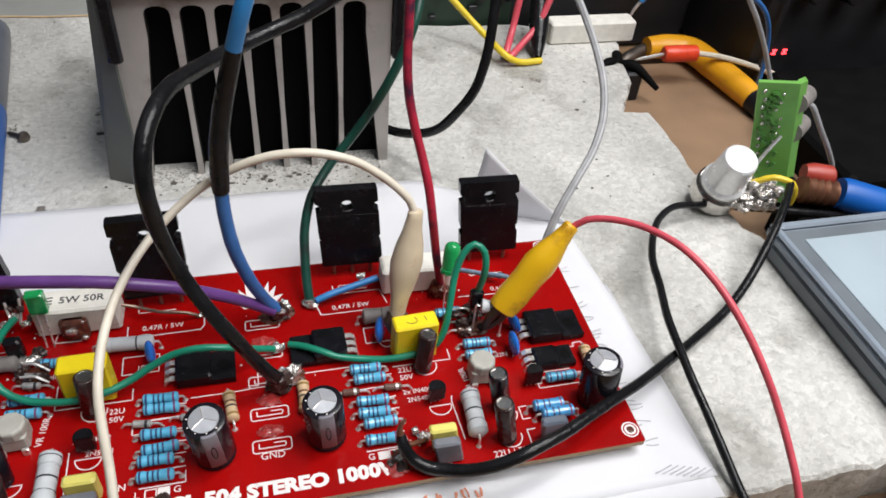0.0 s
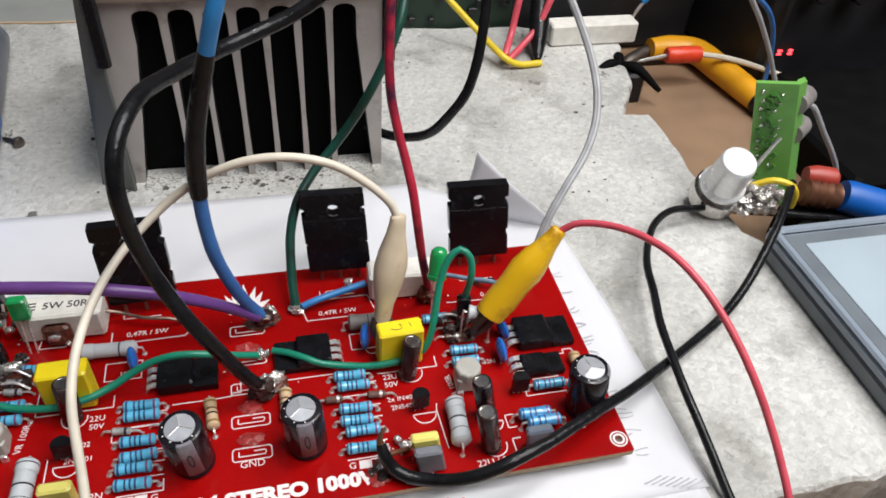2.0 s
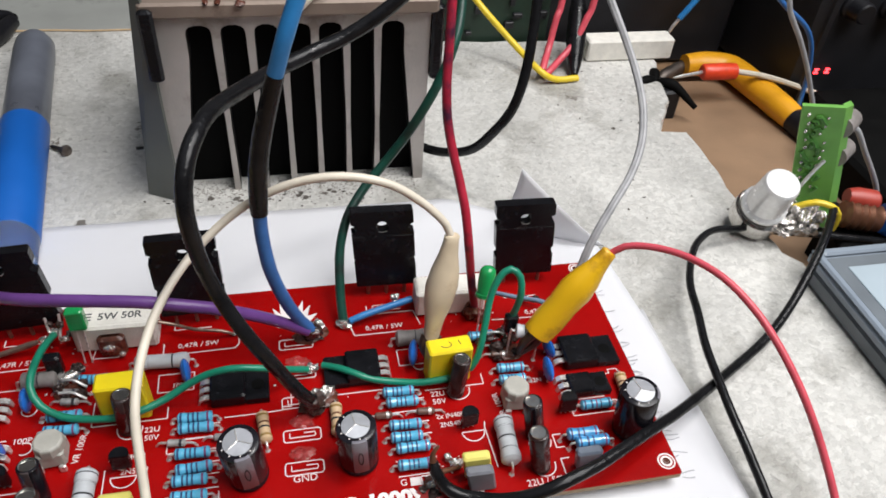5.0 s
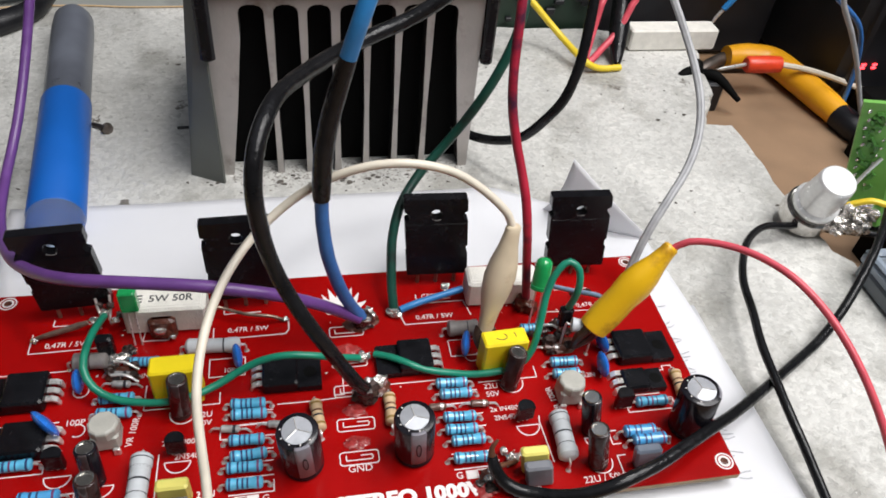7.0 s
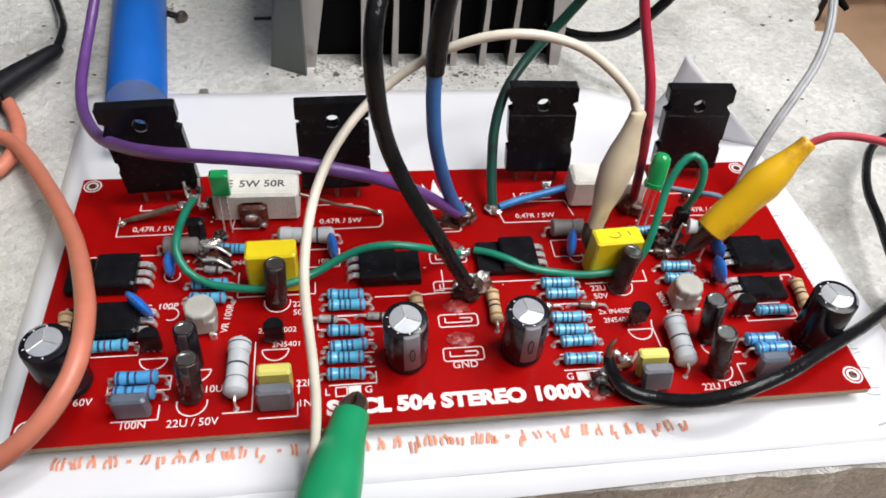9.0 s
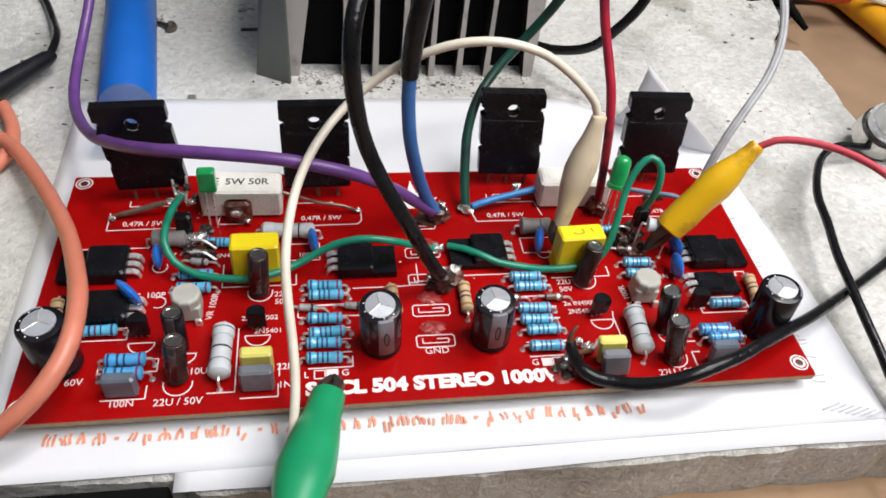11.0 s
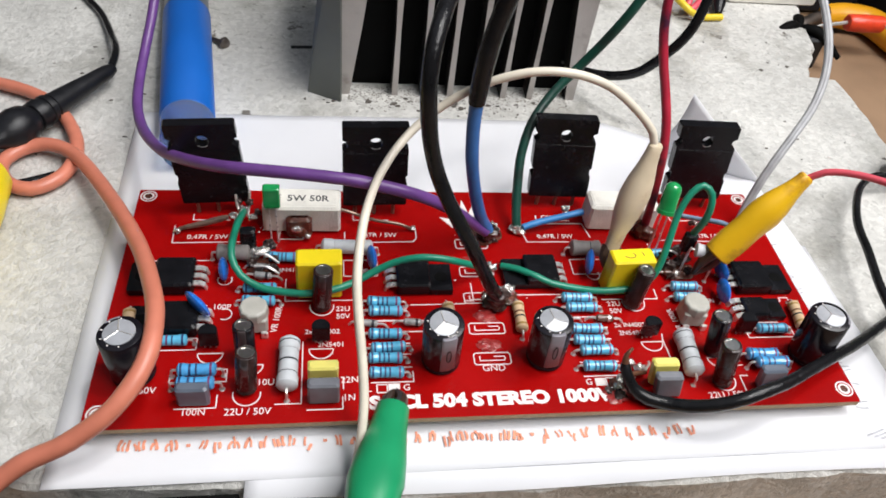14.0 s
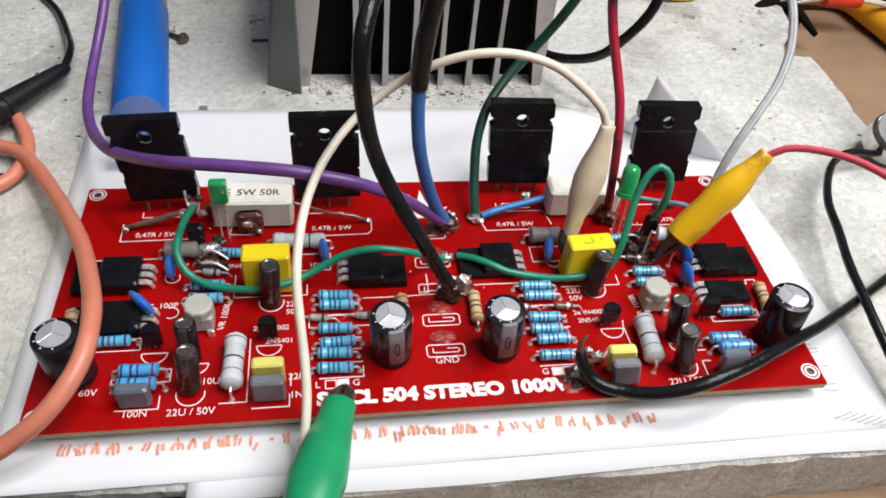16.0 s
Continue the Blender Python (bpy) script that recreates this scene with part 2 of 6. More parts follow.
def foam_material():
    """Pressed white foam: glossy beads, dark cracks between them, grey wear in broad patches, scattered specks."""
    m = mat("worn_white_foam", (0.56, 0.55, 0.52), 0.42, var=0.16, scale=22, spots=(0.37, 0.36, 0.33), spot_scale=26, spot_level=0.52)
    nt = m.node_tree
    b = nt.nodes["Principled BSDF"]
    put = nt.nodes.new
    geo = put("ShaderNodeTexCoord")
    warp = put("ShaderNodeTexNoise")
    warp.inputs["Scale"].default_value = 420
    warp.inputs["Detail"].default_value = 5
    nt.links.new(geo.outputs["Object"], warp.inputs["Vector"])
    bent = put("ShaderNodeMix")
    bent.data_type = "VECTOR"
    bent.inputs[0].default_value = 0.0042
    nt.links.new(geo.outputs["Object"], bent.inputs[4])
    nt.links.new(warp.outputs["Color"], bent.inputs[5])
    bead = put("ShaderNodeTexVoronoi")
    bead.inputs["Scale"].default_value = 640
    nt.links.new(bent.outputs[1], bead.inputs["Vector"])
    gap = put("ShaderNodeTexVoronoi")
    gap.feature = "DISTANCE_TO_EDGE"
    gap.inputs["Scale"].default_value = 640
    nt.links.new(bent.outputs[1], gap.inputs["Vector"])
    wave = put("ShaderNodeTexNoise")
    wave.inputs["Scale"].default_value = 230
    wave.inputs["Detail"].default_value = 8
    wave.inputs["Roughness"].default_value = 0.62
    wave.inputs["Distortion"].default_value = 1.0
    nt.links.new(geo.outputs["Object"], wave.inputs["Vector"])
    height = put("ShaderNodeMath")
    height.operation = "MULTIPLY_ADD"
    height.inputs[1].default_value = 0.22
    nt.links.new(gap.outputs["Distance"], height.inputs[0])
    nt.links.new(wave.outputs["Fac"], height.inputs[2])
    bump = put("ShaderNodeBump")
    bump.inputs["Strength"].default_value = 0.7
    bump.inputs["Distance"].default_value = 0.0015
    nt.links.new(height.outputs[0], bump.inputs["Height"])
    nt.links.new(bump.outputs["Normal"], b.inputs["Normal"])
    # short dark cracks where patches of the skin have opened
    crack = put("ShaderNodeMapRange")
    crack.inputs["From Min"].default_value, crack.inputs["From Max"].default_value = 0.0, 0.10
    crack.inputs["To Min"].default_value, crack.inputs["To Max"].default_value = 1.0, 0.0
    nt.links.new(gap.outputs["Distance"], crack.inputs["Value"])
    where = put("ShaderNodeMapRange")
    where.inputs["From Min"].default_value, where.inputs["From Max"].default_value = 0.53, 0.70
    where.inputs["To Max"].default_value = 0.45
    nt.links.new(wave.outputs["Fac"], where.inputs["Value"])
    cw = put("ShaderNodeMath")
    cw.operation = "MULTIPLY"
    nt.links.new(crack.outputs[0], cw.inputs[0])
    nt.links.new(where.outputs[0], cw.inputs[1])
    # specks with a shape of their own
    far = put("ShaderNodeMix")
    far.data_type = "VECTOR"
    far.inputs[0].default_value = 0.014
    nt.links.new(geo.outputs["Object"], far.inputs[4])
    nt.links.new(warp.outputs["Color"], far.inputs[5])
    speck = put("ShaderNodeTexVoronoi")
    speck.inputs["Scale"].default_value = 62
    nt.links.new(far.outputs[1], speck.inputs["Vector"])
    near = put("ShaderNodeMapRange")
    near.inputs["From Min"].default_value, near.inputs["From Max"].default_value = 0.10, 0.19
    near.inputs["To Min"].default_value, near.inputs["To Max"].default_value = 1.0, 0.0
    nt.links.new(speck.outputs["Distance"], near.inputs["Value"])
    sep = put("ShaderNodeSeparateColor")
    nt.links.new(speck.outputs["Color"], sep.inputs[0])
    pick = put("ShaderNodeMath")
    pick.operation = "GREATER_THAN"
    pick.inputs[1].default_value = 0.86
    nt.links.new(sep.outputs[0], pick.inputs[0])
    sw = put("ShaderNodeMath")
    sw.operation = "MULTIPLY"
    nt.links.new(near.outputs[0], sw.inputs[0])
    nt.links.new(pick.outputs[0], sw.inputs[1])
    both = put("ShaderNodeMath")
    both.operation = "MAXIMUM"
    nt.links.new(cw.outputs[0], both.inputs[0])
    nt.links.new(sw.outputs[0], both.inputs[1])
    dark = put("ShaderNodeMix")
    dark.data_type = "RGBA"
    nt.links.new(b.inputs["Base Color"].links[0].from_socket, dark.inputs[6])
    dark.inputs[7].default_value = (0.17, 0.155, 0.135, 1)
    nt.links.new(both.outputs[0], dark.inputs[0])
    # pale and dull beads, a few of them shiny
    s2 = put("ShaderNodeSeparateColor")
    nt.links.new(bead.outputs["Color"], s2.inputs[0])
    tone = put("ShaderNodeMapRange")
    tone.inputs["To Min"].default_value, tone.inputs["To Max"].default_value = 0.86, 1.10
    nt.links.new(s2.outputs[0], tone.inputs["Value"])
    tint = put("ShaderNodeMix")
    tint.data_type, tint.blend_type = "RGBA", "MULTIPLY"
    tint.inputs[0].default_value = 1.0
    nt.links.new(dark.outputs[2], tint.inputs[6])
    nt.links.new(tone.outputs[0], tint.inputs[7])
    nt.links.new(tint.outputs[2], b.inputs["Base Color"])
    gloss = put("ShaderNodeMapRange")
    gloss.inputs["From Min"].default_value = 0.82
    gloss.inputs["To Min"].default_value, gloss.inputs["To Max"].default_value = 0.55, 0.10
    nt.links.new(s2.outputs[1], gloss.inputs["Value"])
    nt.links.new(gloss.outputs[0], b.inputs["Roughness"])
    return m


M_FOAM = foam_material()


# ---- mesh builders (millimetres) ----
class Geo:
    def __init__(self):
        self.v, self.f, self.m = [], [], []

    def add(self, verts, faces, mi=0):
        o = len(self.v)
        self.v += [tuple(p) for p in verts]
        self.f += [tuple(i + o for i in f) for f in faces]
        self.m += [mi] * len(faces)
        return self

    def box(self, x0, y0, z0, x1, y1, z1, mi=0, bevel=0.0, rot=None, top=1.0):
        """A box with chamfered edges; rot: a Matrix about its middle; top: scale of its upper face."""
        b = min(bevel, (x1 - x0) / 2.2, (y1 - y0) / 2.2, (z1 - z0) / 2.2)
        c = Vector(((x0 + x1) / 2, (y0 + y1) / 2, (z0 + z1) / 2))
        hx, hy, hz = (x1 - x0) / 2, (y1 - y0) / 2, (z1 - z0) / 2
        rings = [(hz, b), (hz - b, 0), (-hz + b, 0), (-hz, b)] if b else [(hz, 0), (-hz, 0)]
        verts, faces = [], []
        for z, s in rings:
            k = 1 + (top - 1) * (z + hz) / (2 * hz)
            ax, ay, e = (hx - s) * k, (hy - s) * k, max(b, 1e-4)
            verts += [(ax - e, -ay, z), (ax, -ay + e, z), (ax, ay - e, z), (ax - e, ay, z), (-ax + e, ay, z), (-ax, ay - e, z), (-ax, -ay + e, z), (-ax + e, -ay, z)]
        n = 8
        faces.append(tuple(range(n)))
        for r in range(len(rings) - 1):
            for i in range(n):
                faces.append((r * n + i, (r + 1) * n + i, (r + 1) * n + (i + 1) % n, r * n + (i + 1) % n))
        faces.append(tuple(reversed(range((len(rings) - 1) * n, len(rings) * n))))
        vv = [Vector(p) for p in verts]
        if rot is not None:
            vv = [rot @ p for p in vv]
        return self.add([p + c for p in vv], faces, mi)

    def lathe(self, p0, p1, prof, seg=16, flat=1.0, up=(0, 0, 1)):
        """prof: (share of the axis from p0 to p1, radius, material index of the band that begins here)."""
        p0, p1 = Vector(p0), Vector(p1)
        ax = p1 - p0
        d = ax.normalized()
        u = Vector(up).cross(d)
        u = u.normalized() if u.length > 1e-3 else Vector((1, 0, 0))
        w = d.cross(u)
        verts = []
        for s, r, *_ in prof:
            c = p0 + ax * s
            for i in range(seg):
                a = 2 * math.pi * i / seg
                verts.append(c + u * (r * math.cos(a)) + w * (r * flat * math.sin(a)))
        o = len(self.v)
        self.v += [tuple(p) for p in verts]
        for k in range(len(prof) - 1):
            mi = prof[k][2] if len(prof[k]) > 2 else 0
            for i in range(seg):
                j = (i + 1) % seg
                self.f.append((o + k * seg + i, o + k * seg + j, o + (k + 1) * seg + j, o + (k + 1) * seg + i))
                self.m.append(mi)
        self.f.append(tuple(o + i for i in reversed(range(seg))))
        self.m.append(prof[0][2] if len(prof[0]) > 2 else 0)
        self.f.append(tuple(o + (len(prof) - 1) * seg + i for i in range(seg)))
        self.m.append(prof[-2][2] if len(prof[-2]) > 2 else 0)
        return self

    def tube(self, pts, r, seg=10, mi=0, step=2.0, wobble=0.0):
        """A round tube along a smooth curve through pts; r: a radius, or one for each point."""
        path, rad = spline(pts, r, step)
        d0 = (path[1] - path[0]).normalized()
        u = d0.orthogonal().normalized()
        o, n = len(self.v), len(path)
        for k, p in enumerate(path):
            d = (path[min(k + 1, n - 1)] - path[max(k - 1, 0)]).normalized()
            u = (u - d * u.dot(d)).normalized()
            w = d.cross(u)
            q = rad[k] * (1 + wobble * noise.noise(p * 0.35))
            for i in range(seg):
                a = 2 * math.pi * i / seg
                self.v.append(tuple(p + u * (q * math.cos(a)) + w * (q * math.sin(a))))
        for k in range(n - 1):
            for i in range(seg):
                j = (i + 1) % seg
                self.f.append((o + k * seg + i, o + k * seg + j, o + (k + 1) * seg + j, o + (k + 1) * seg + i))
                self.m.append(mi)
        self.f.append(tuple(o + i for i in reversed(range(seg))))
        self.f.append(tuple(o + (n - 1) * seg + i for i in range(seg)))
        self.m += [mi, mi]
        return self

    def prism(self, outline, axis, a, b, mi=0):
        """An outline (pairs) drawn out along x, y or z from a to b."""
        put = {"z": lambda p, h: (p[0], p[1], h), "y": lambda p, h: (p[0], h, p[1]), "x": lambda p, h: (h, p[0], p[1])}[axis]
        n = len(outline)
        verts = [put(p, a) for p in outline] + [put(p, b) for p in outline]
        faces = [tuple(reversed(range(n))), tuple(range(n, 2 * n))] + [(i, (i + 1) % n, (i + 1) % n + n, i + n) for i in range(n)]
        return self.add(verts, faces, mi)

    def blob(self, c, rx, ry, rz, mi=0, rough=0.25, seg=12, rings=8):
        """A lumpy drop, such as solder or flux."""
        verts, faces = [], []
        for k in range(rings + 1):
            th = math.pi * k / rings
            for i in range(seg):
                a = 2 * math.pi * i / seg
                n = Vector((math.sin(th) * math.cos(a), math.sin(th) * math.sin(a), math.cos(th)))
                s = 1 + rough * noise.noise(n * 2.1 + Vector(c) * 0.7)
                verts.append((c[0] + rx * s * n.x, c[1] + ry * s * n.y, c[2] + rz * s * n.z))
        for k in range(rings):
            for i in range(seg):
                j = (i + 1) % seg
                faces.append((k * seg + i, (k + 1) * seg + i, (k + 1) * seg + j, k * seg + j))
        return self.add(verts, faces, mi)


def spline(pts, r, step):
    """Catmull-Rom through the points, sampled about every step millimetres."""
    P = [Vector(p) for p in pts]
    R = list(r) if isinstance(r, (list, tuple)) else [r] * len(P)
    P = [P[0] * 2 - P[1]] + P + [P[-1] * 2 - P[-2]]
    R = [R[0]] + R + [R[-1]]
    path, rad = [], []
    for k in range(1, len(P) - 2):
        n = max(2, int((P[k + 1] - P[k]).length / step))
        for i in range(n):
            t = i / n
            a, b, c, d = P[k - 1], P[k], P[k + 1], P[k + 2]
            path.append(0.5 * ((2 * b) + (c - a) * t + (2 * a - 5 * b + 4 * c - d) * t * t + (3 * b - a - 3 * c + d) * t ** 3))
            rad.append(R[k] + (R[k + 1] - R[k]) * t)
    path.append(P[-2])
    rad.append(R[-2])
    return path, rad


def mesh_of(name, geo, mats, smooth=True):
    me = bpy.data.meshes.new(name)
    me.from_pydata([(x * MM, y * MM, z * MM) for x, y, z in geo.v], [], geo.f)
    for m in (mats if isinstance(mats, (list, tuple)) else [mats]):
        me.materials.append(m)
    me.polygons.foreach_set("material_index", geo.m)
    if smooth:
        me.polygons.foreach_set("use_smooth", [True] * len(me.polygons))
    me.update()
    bm = bmesh.new()
    bm.from_mesh(me)
    bmesh.ops.recalc_face_normals(bm, faces=bm.faces)
    if smooth:
        for e in bm.edges:
            if len(e.link_faces) == 2 and e.calc_face_angle(0) > 0.7:
                e.smooth = False
    bm.to_mesh(me)
    bm.free()
    return me


def base_of(ob):
    """Things stand at their base; every part keeps its mesh in world places."""
    return ob.matrix_basis.copy() if ob.parent is None and ob.type == "EMPTY" else Matrix.Identity(4)


def part(name, geo, mats, parent, label="", smooth=True):
    """One mesh object under a thing or under one of its parts."""
    ob = new(name, mesh_of(name, geo, mats, smooth))
    if parent is not None:
        ob.parent = parent
        ob.matrix_parent_inverse = base_of(parent).inverted()
    if label:
        ob["label"] = label
    return ob


def thing(name, base, label, category, group="", kind=""):
    ob = new(name)
    ob.empty_display_size = 0.01
    ob.location = [c * MM for c in base]
    return tagged(ob, label, category, group, kind)


def letters(text, size, x, y, z, parent, material, turn=0.0, name="printed_text", bold=0.0, stretch=1.0, matrix=None):
    """Raised print in the built-in font, centred on x, y."""
    cu = bpy.data.curves.new(name, "FONT")
    cu.body, cu.size, cu.align_x, cu.align_y, cu.extrude, cu.offset = text, size, "CENTER", "CENTER", 0.03, bold
    cu.resolution_u = 3
    tmp = bpy.data.objects.new(name, cu)
    scene.collection.objects.link(tmp)
    me = bpy.data.meshes.new_from_object(tmp.evaluated_get(bpy.context.evaluated_depsgraph_get()))
    bpy.data.objects.remove(tmp)
    bpy.data.curves.remove(cu)
    m = matrix if matrix is not None else Matrix.Translation((x, y, z)) @ Matrix.Rotation(radians(turn), 4, "Z")
    me.transform(Matrix.Scale(MM, 4) @ m @ Matrix.Diagonal((stretch, 1, 1, 1)))
    me.materials.clear()
    me.materials.append(material)
    me.name = name
    ob = new(name, me)
    ob.parent = parent
    ob.matrix_parent_inverse = base_of(parent).inverted()
    return ob


SLAB_Z = -6.0

# ---- the setting ----
def setting():
    g = Geo().box(-900, -700, -56, 1300, 620, -26, bevel=2)
    tagged(part("bench_top", g, M_WOOD, None), "worn brown wooden workbench top", "bench", kind="structure")
    g = Geo().box(-1400, 1300, -900, 1900, 1360, 1600)
    tagged(part("wall_north", g, M_WALL, None), kind="structure")
    g = Geo().box(-1400, -1460, -900, 1900, -1400, 1600)
    tagged(part("wall_south", g, M_WALL, None), kind="structure")
    g = Geo().box(-1460, -1400, -900, -1400, 1300, 1600)
    tagged(part("wall_west", g, M_WALL, None), kind="structure")
    g = Geo().box(1900, -1400, -900, 1960, 1300, 1600)
    tagged(part("wall_east", g, M_WALL, None), kind="structure")
    g = Geo().box(-1460, -1460, -960, 1960, 1360, -900)
    tagged(part("floor", g, M_WALL, None), kind="structure")


setting()


def foam_slab():
    top = thing("foam_slab", (100, 120, -26), "worn white speckled foam slab with crumbly edges, on the bench", "foam slab")
    ring = []

    def edge(a, b, n, jit):
        for i in range(n):
            t = i / n
            ring.append((a[0] + (b[0] - a[0]) * t + rng.uniform(-jit, jit), a[1] + (b[1] - a[1]) * t + rng.uniform(-jit, jit)))

    edge((-160, -7.0), (-24, -6.0), 26, 0.9)
    edge((-24, -6.0), (-8, -9.8), 5, 0.5)
    edge((-8, -9.8), (36, -11.4), 12, 0.25)
    edge((36, -11.4), (40, -15.5), 3, 0.2)
    edge((40, -15.5), (236, -15.5), 36, 0.5)
    edge((236, -15.5), (300, -14.0), 12, 1.0)
    edge((300, -14.0), (302, 60), 10, 1.0)
    edge((302, 60), (268, 69), 6, 1.0)
    edge((268, 69), (262, 84), 4, 1.0)
    edge((262, 84), (262, 112), 6, 1.2)
    edge((262, 112), (263, 156), 8, 1.6)
    edge((263, 156), (251, 158), 3, 0.8)
    edge((251, 158), (266, 186), 7, 1.4)
    edge((266, 186), (278, 238), 8, 1.2)
    edge((278, 238), (195, 244), 10, 1.4)
    edge((195, 244), (30, 268), 16, 0.8)
    edge((30, 268), (-160, 268), 12, 0.6)
    edge((-160, 268), (-160, -15.5), 12, 0.6)
    g = Geo()
    n = len(ring)
    cx, cy = 60, 120
    verts = [(x, y, -25.9) for x, y in ring] + [(x, y, SLAB_Z - 1.2) for x, y in ring]
    verts += [(x + (cx - x) * 0.006, y + (cy - y) * 0.008, SLAB_Z) for x, y in ring]
    faces = [(i, (i + 1) % n, (i + 1) % n + n, i + n) for i in range(n)] + [(i + n, (i + 1) % n + n, (i + 1) % n + 2 * n, i + 2 * n) for i in range(n)]
    faces += [tuple(range(2 * n, 3 * n)), tuple(reversed(range(n)))]
    g.add(verts, faces)
    part("slab", g, M_FOAM, top, smooth=False)


foam_slab()


def paper_sheet():
    top = thing("paper_sheet", (95, 55, SLAB_Z), "white handwritten paper sheet with a curled corner, under the board", "paper")
    # corners of the sheet, front and back edge
    fl, fr, br, bl = (-6.5, -10.5), (202, -10.0), (196, 96), (-8.5, 122)
    bm_ = (146, 122)
    g = Geo()
    nx, ny = 60, 40
    verts, faces = [], []
    for j in range(ny + 1):
        v = j / ny
        for i in range(nx + 1):
            u = i / nx
            xb = bl[0] + (br[0] - bl[0]) * u
            yb = 122 if xb < 150 else 122 - (xb - 150) / (196 - 150) * 26
            x = (fl[0] + (fr[0] - fl[0]) * u) * (1 - v) + xb * v + 4.0 * math.sin(math.pi * v) * max(0, u - 0.6)
            y = (fl[1] + (fr[1] - fl[1]) * u) * (1 - v) + yb * v
            z = SLAB_Z + 0.5 + 0.35 * noise.noise(Vector((x * 0.03, y * 0.03, 2)))
            if v < 0.06:
                z += 0.7 * noise.noise(Vector((x * 0.025, 3, 1))) * (1 - v / 0.06)
            verts.append((x, y, z))
    for j in range(ny):
        for i in range(nx):
            a = j * (nx + 1) + i
            faces.append((a, a + 1, a + nx + 2, a + nx + 1))
    g.add(verts, faces)
    sheet = part("sheet", g, M_PAPER, top)
    mod = sheet.modifiers.new("thickness", "SOLIDIFY")
    mod.thickness = 0.25 * MM
    # the corner that stands up behind the last transistor
    g = Geo()
    n = 14
    verts, faces = [], []
    a, b, c = Vector((165.5, 109, SLAB_Z + 0.6)), Vector((199, 90, SLAB_Z + 0.6)), Vector((168.8, 101.0, 22.0))
    for i in range(n + 1):
        for j in range(n + 1 - i):
            u, v = i / n, j / n
            p = a * (1 - u - v) + b * u + c * v
            p.y -= 3.0 * math.sin(math.pi * v) + 2.5 * u * (1 - u - v) * 4
            verts.append(tuple(p))
    idx, k = {}, 0
    for i in range(n + 1):
        for j in range(n + 1 - i):
            idx[i, j] = k
            k += 1
    for i in range(n):
        for j in range(n - i):
            faces.append((idx[i, j], idx[i + 1, j], idx[i, j + 1]))
            if i + j < n - 1:
                faces.append((idx[i + 1, j], idx[i + 1, j + 1], idx[i, j + 1]))
    g.add(verts, faces)
    fold = part("folded_corner", g, M_PAPER, top, "curled-up paper corner")
    mod = fold.modifiers.new("thickness", "SOLIDIFY")
    mod.thickness = 0.2 * MM
    under = thing("paper_sheet", (95, 10, SLAB_Z), "second white paper sheet showing below the first", "paper")
    g = Geo()
    nx = 50
    for i in range(nx + 1):
        x = 35.0 + 166 * i / nx
        for y in (-15.3 + 0.5 * math.sin(x * 0.05), -8, 30, 60):
            g.v.append((x, y, SLAB_Z + 0.22 + (0.25 * noise.noise(Vector((x * 0.03, 8, 1))) + 0.12 if y < -12 else 0)))
    g.f = [(4 * i + k, 4 * i + 4 + k, 4 * i + 5 + k, 4 * i + 1 + k) for i in range(nx) for k in range(3)]
    g.m = [0] * len(g.f)
    low = part("sheet", g, M_PAPER, under)
    low.modifiers.new("thickness", "SOLIDIFY").thickness = 0.12 * MM
    # handwriting that cannot be read: pen strokes of its size and colour
    r2 = random.Random(11)
    z = SLAB_Z + 1.0

    def stroke(g, pts, w):
        """A flat pen stroke along a bent line."""
        path, _ = spline([(x, y, z) for x, y in pts], w, 0.35)
        o, n = len(g.v), len(path)
        for k, p in enumerate(path):
            d = (path[min(k + 1, n - 1)] - path[max(k - 1, 0)]).normalized()
            q = Vector((-d.y, d.x, 0)) * (w / 2) * (0.8 + 0.35 * noise.noise(p * 0.9))
            g.v += [tuple(p + q), tuple(p - q)]
        g.f += [(o + 2 * k, o + 2 * k + 1, o + 2 * k + 3, o + 2 * k + 2) for k in range(n - 1)]
        g.m += [0] * (n - 1)

    def scrawl(g, put, wide, tall, w):
        """Unreadable pen bars, one letter wide; put turns their plan into the sheet's."""
        for k in range(r2.choice((2, 2, 3))):
            u, h, lean = wide * (0.12 + 0.36 * k), tall * r2.uniform(0.55, 1.0), wide * r2.uniform(-0.22, 0.22)
            low = -tall * 0.35 if r2.random() < 0.15 else tall * r2.uniform(0, 0.12)
            stroke(g, [put(u + lean, low + h), put(u + r2.uniform(-0.12, 0.12) * wide, low + h * 0.5), put(u - lean * 0.4, low)], w * r2.uniform(0.8, 1.3))

    g = Geo()
    x = 7.4
    for word in (4, 0, 8, 0, 3, 10, 0, 4, 8):
        for _ in range(max(1, word)):
            base = -2.6 - 1.7 * (x - 7) / 137 + r2.uniform(-0.25, 0.25)
            if word:
                scrawl(g, lambda u, v: (x + u, base + v), 2.5, 2.9, 0.72)
                x += r2.uniform(3.1, 3.55)
            else:
                stroke(g, [(x, base + 1.2), (x + 0.4, base + 1.25), (x + 0.9, base + 1.2)], 0.9)
                x += 2.2
        x += 1.0 if word else 0.6
    part("orange_writing", g, M_INK_O, top, "faded orange marker writing", smooth=False)["kind"] = "stuff"
    g = Geo()
    for y in (69, 60.5, 53.5, 47.5, 41.8, 36.4, 30.0, 23.0, 16.0, 9.4, 3.2):
        x = 187.2 + 0.5 * math.sin(y)
        scrawl(g, lambda u, v: (x + v, y - u), 3.6, 4.4, 0.32)
    for k in range(7):
        x, y = 186 + 1.7 * k, -6.6 - 0.5 * k
        stroke(g, [(x, y), (x + 2.4, y + 0.6), (x + 5.2, y + 1.5)], 0.5)
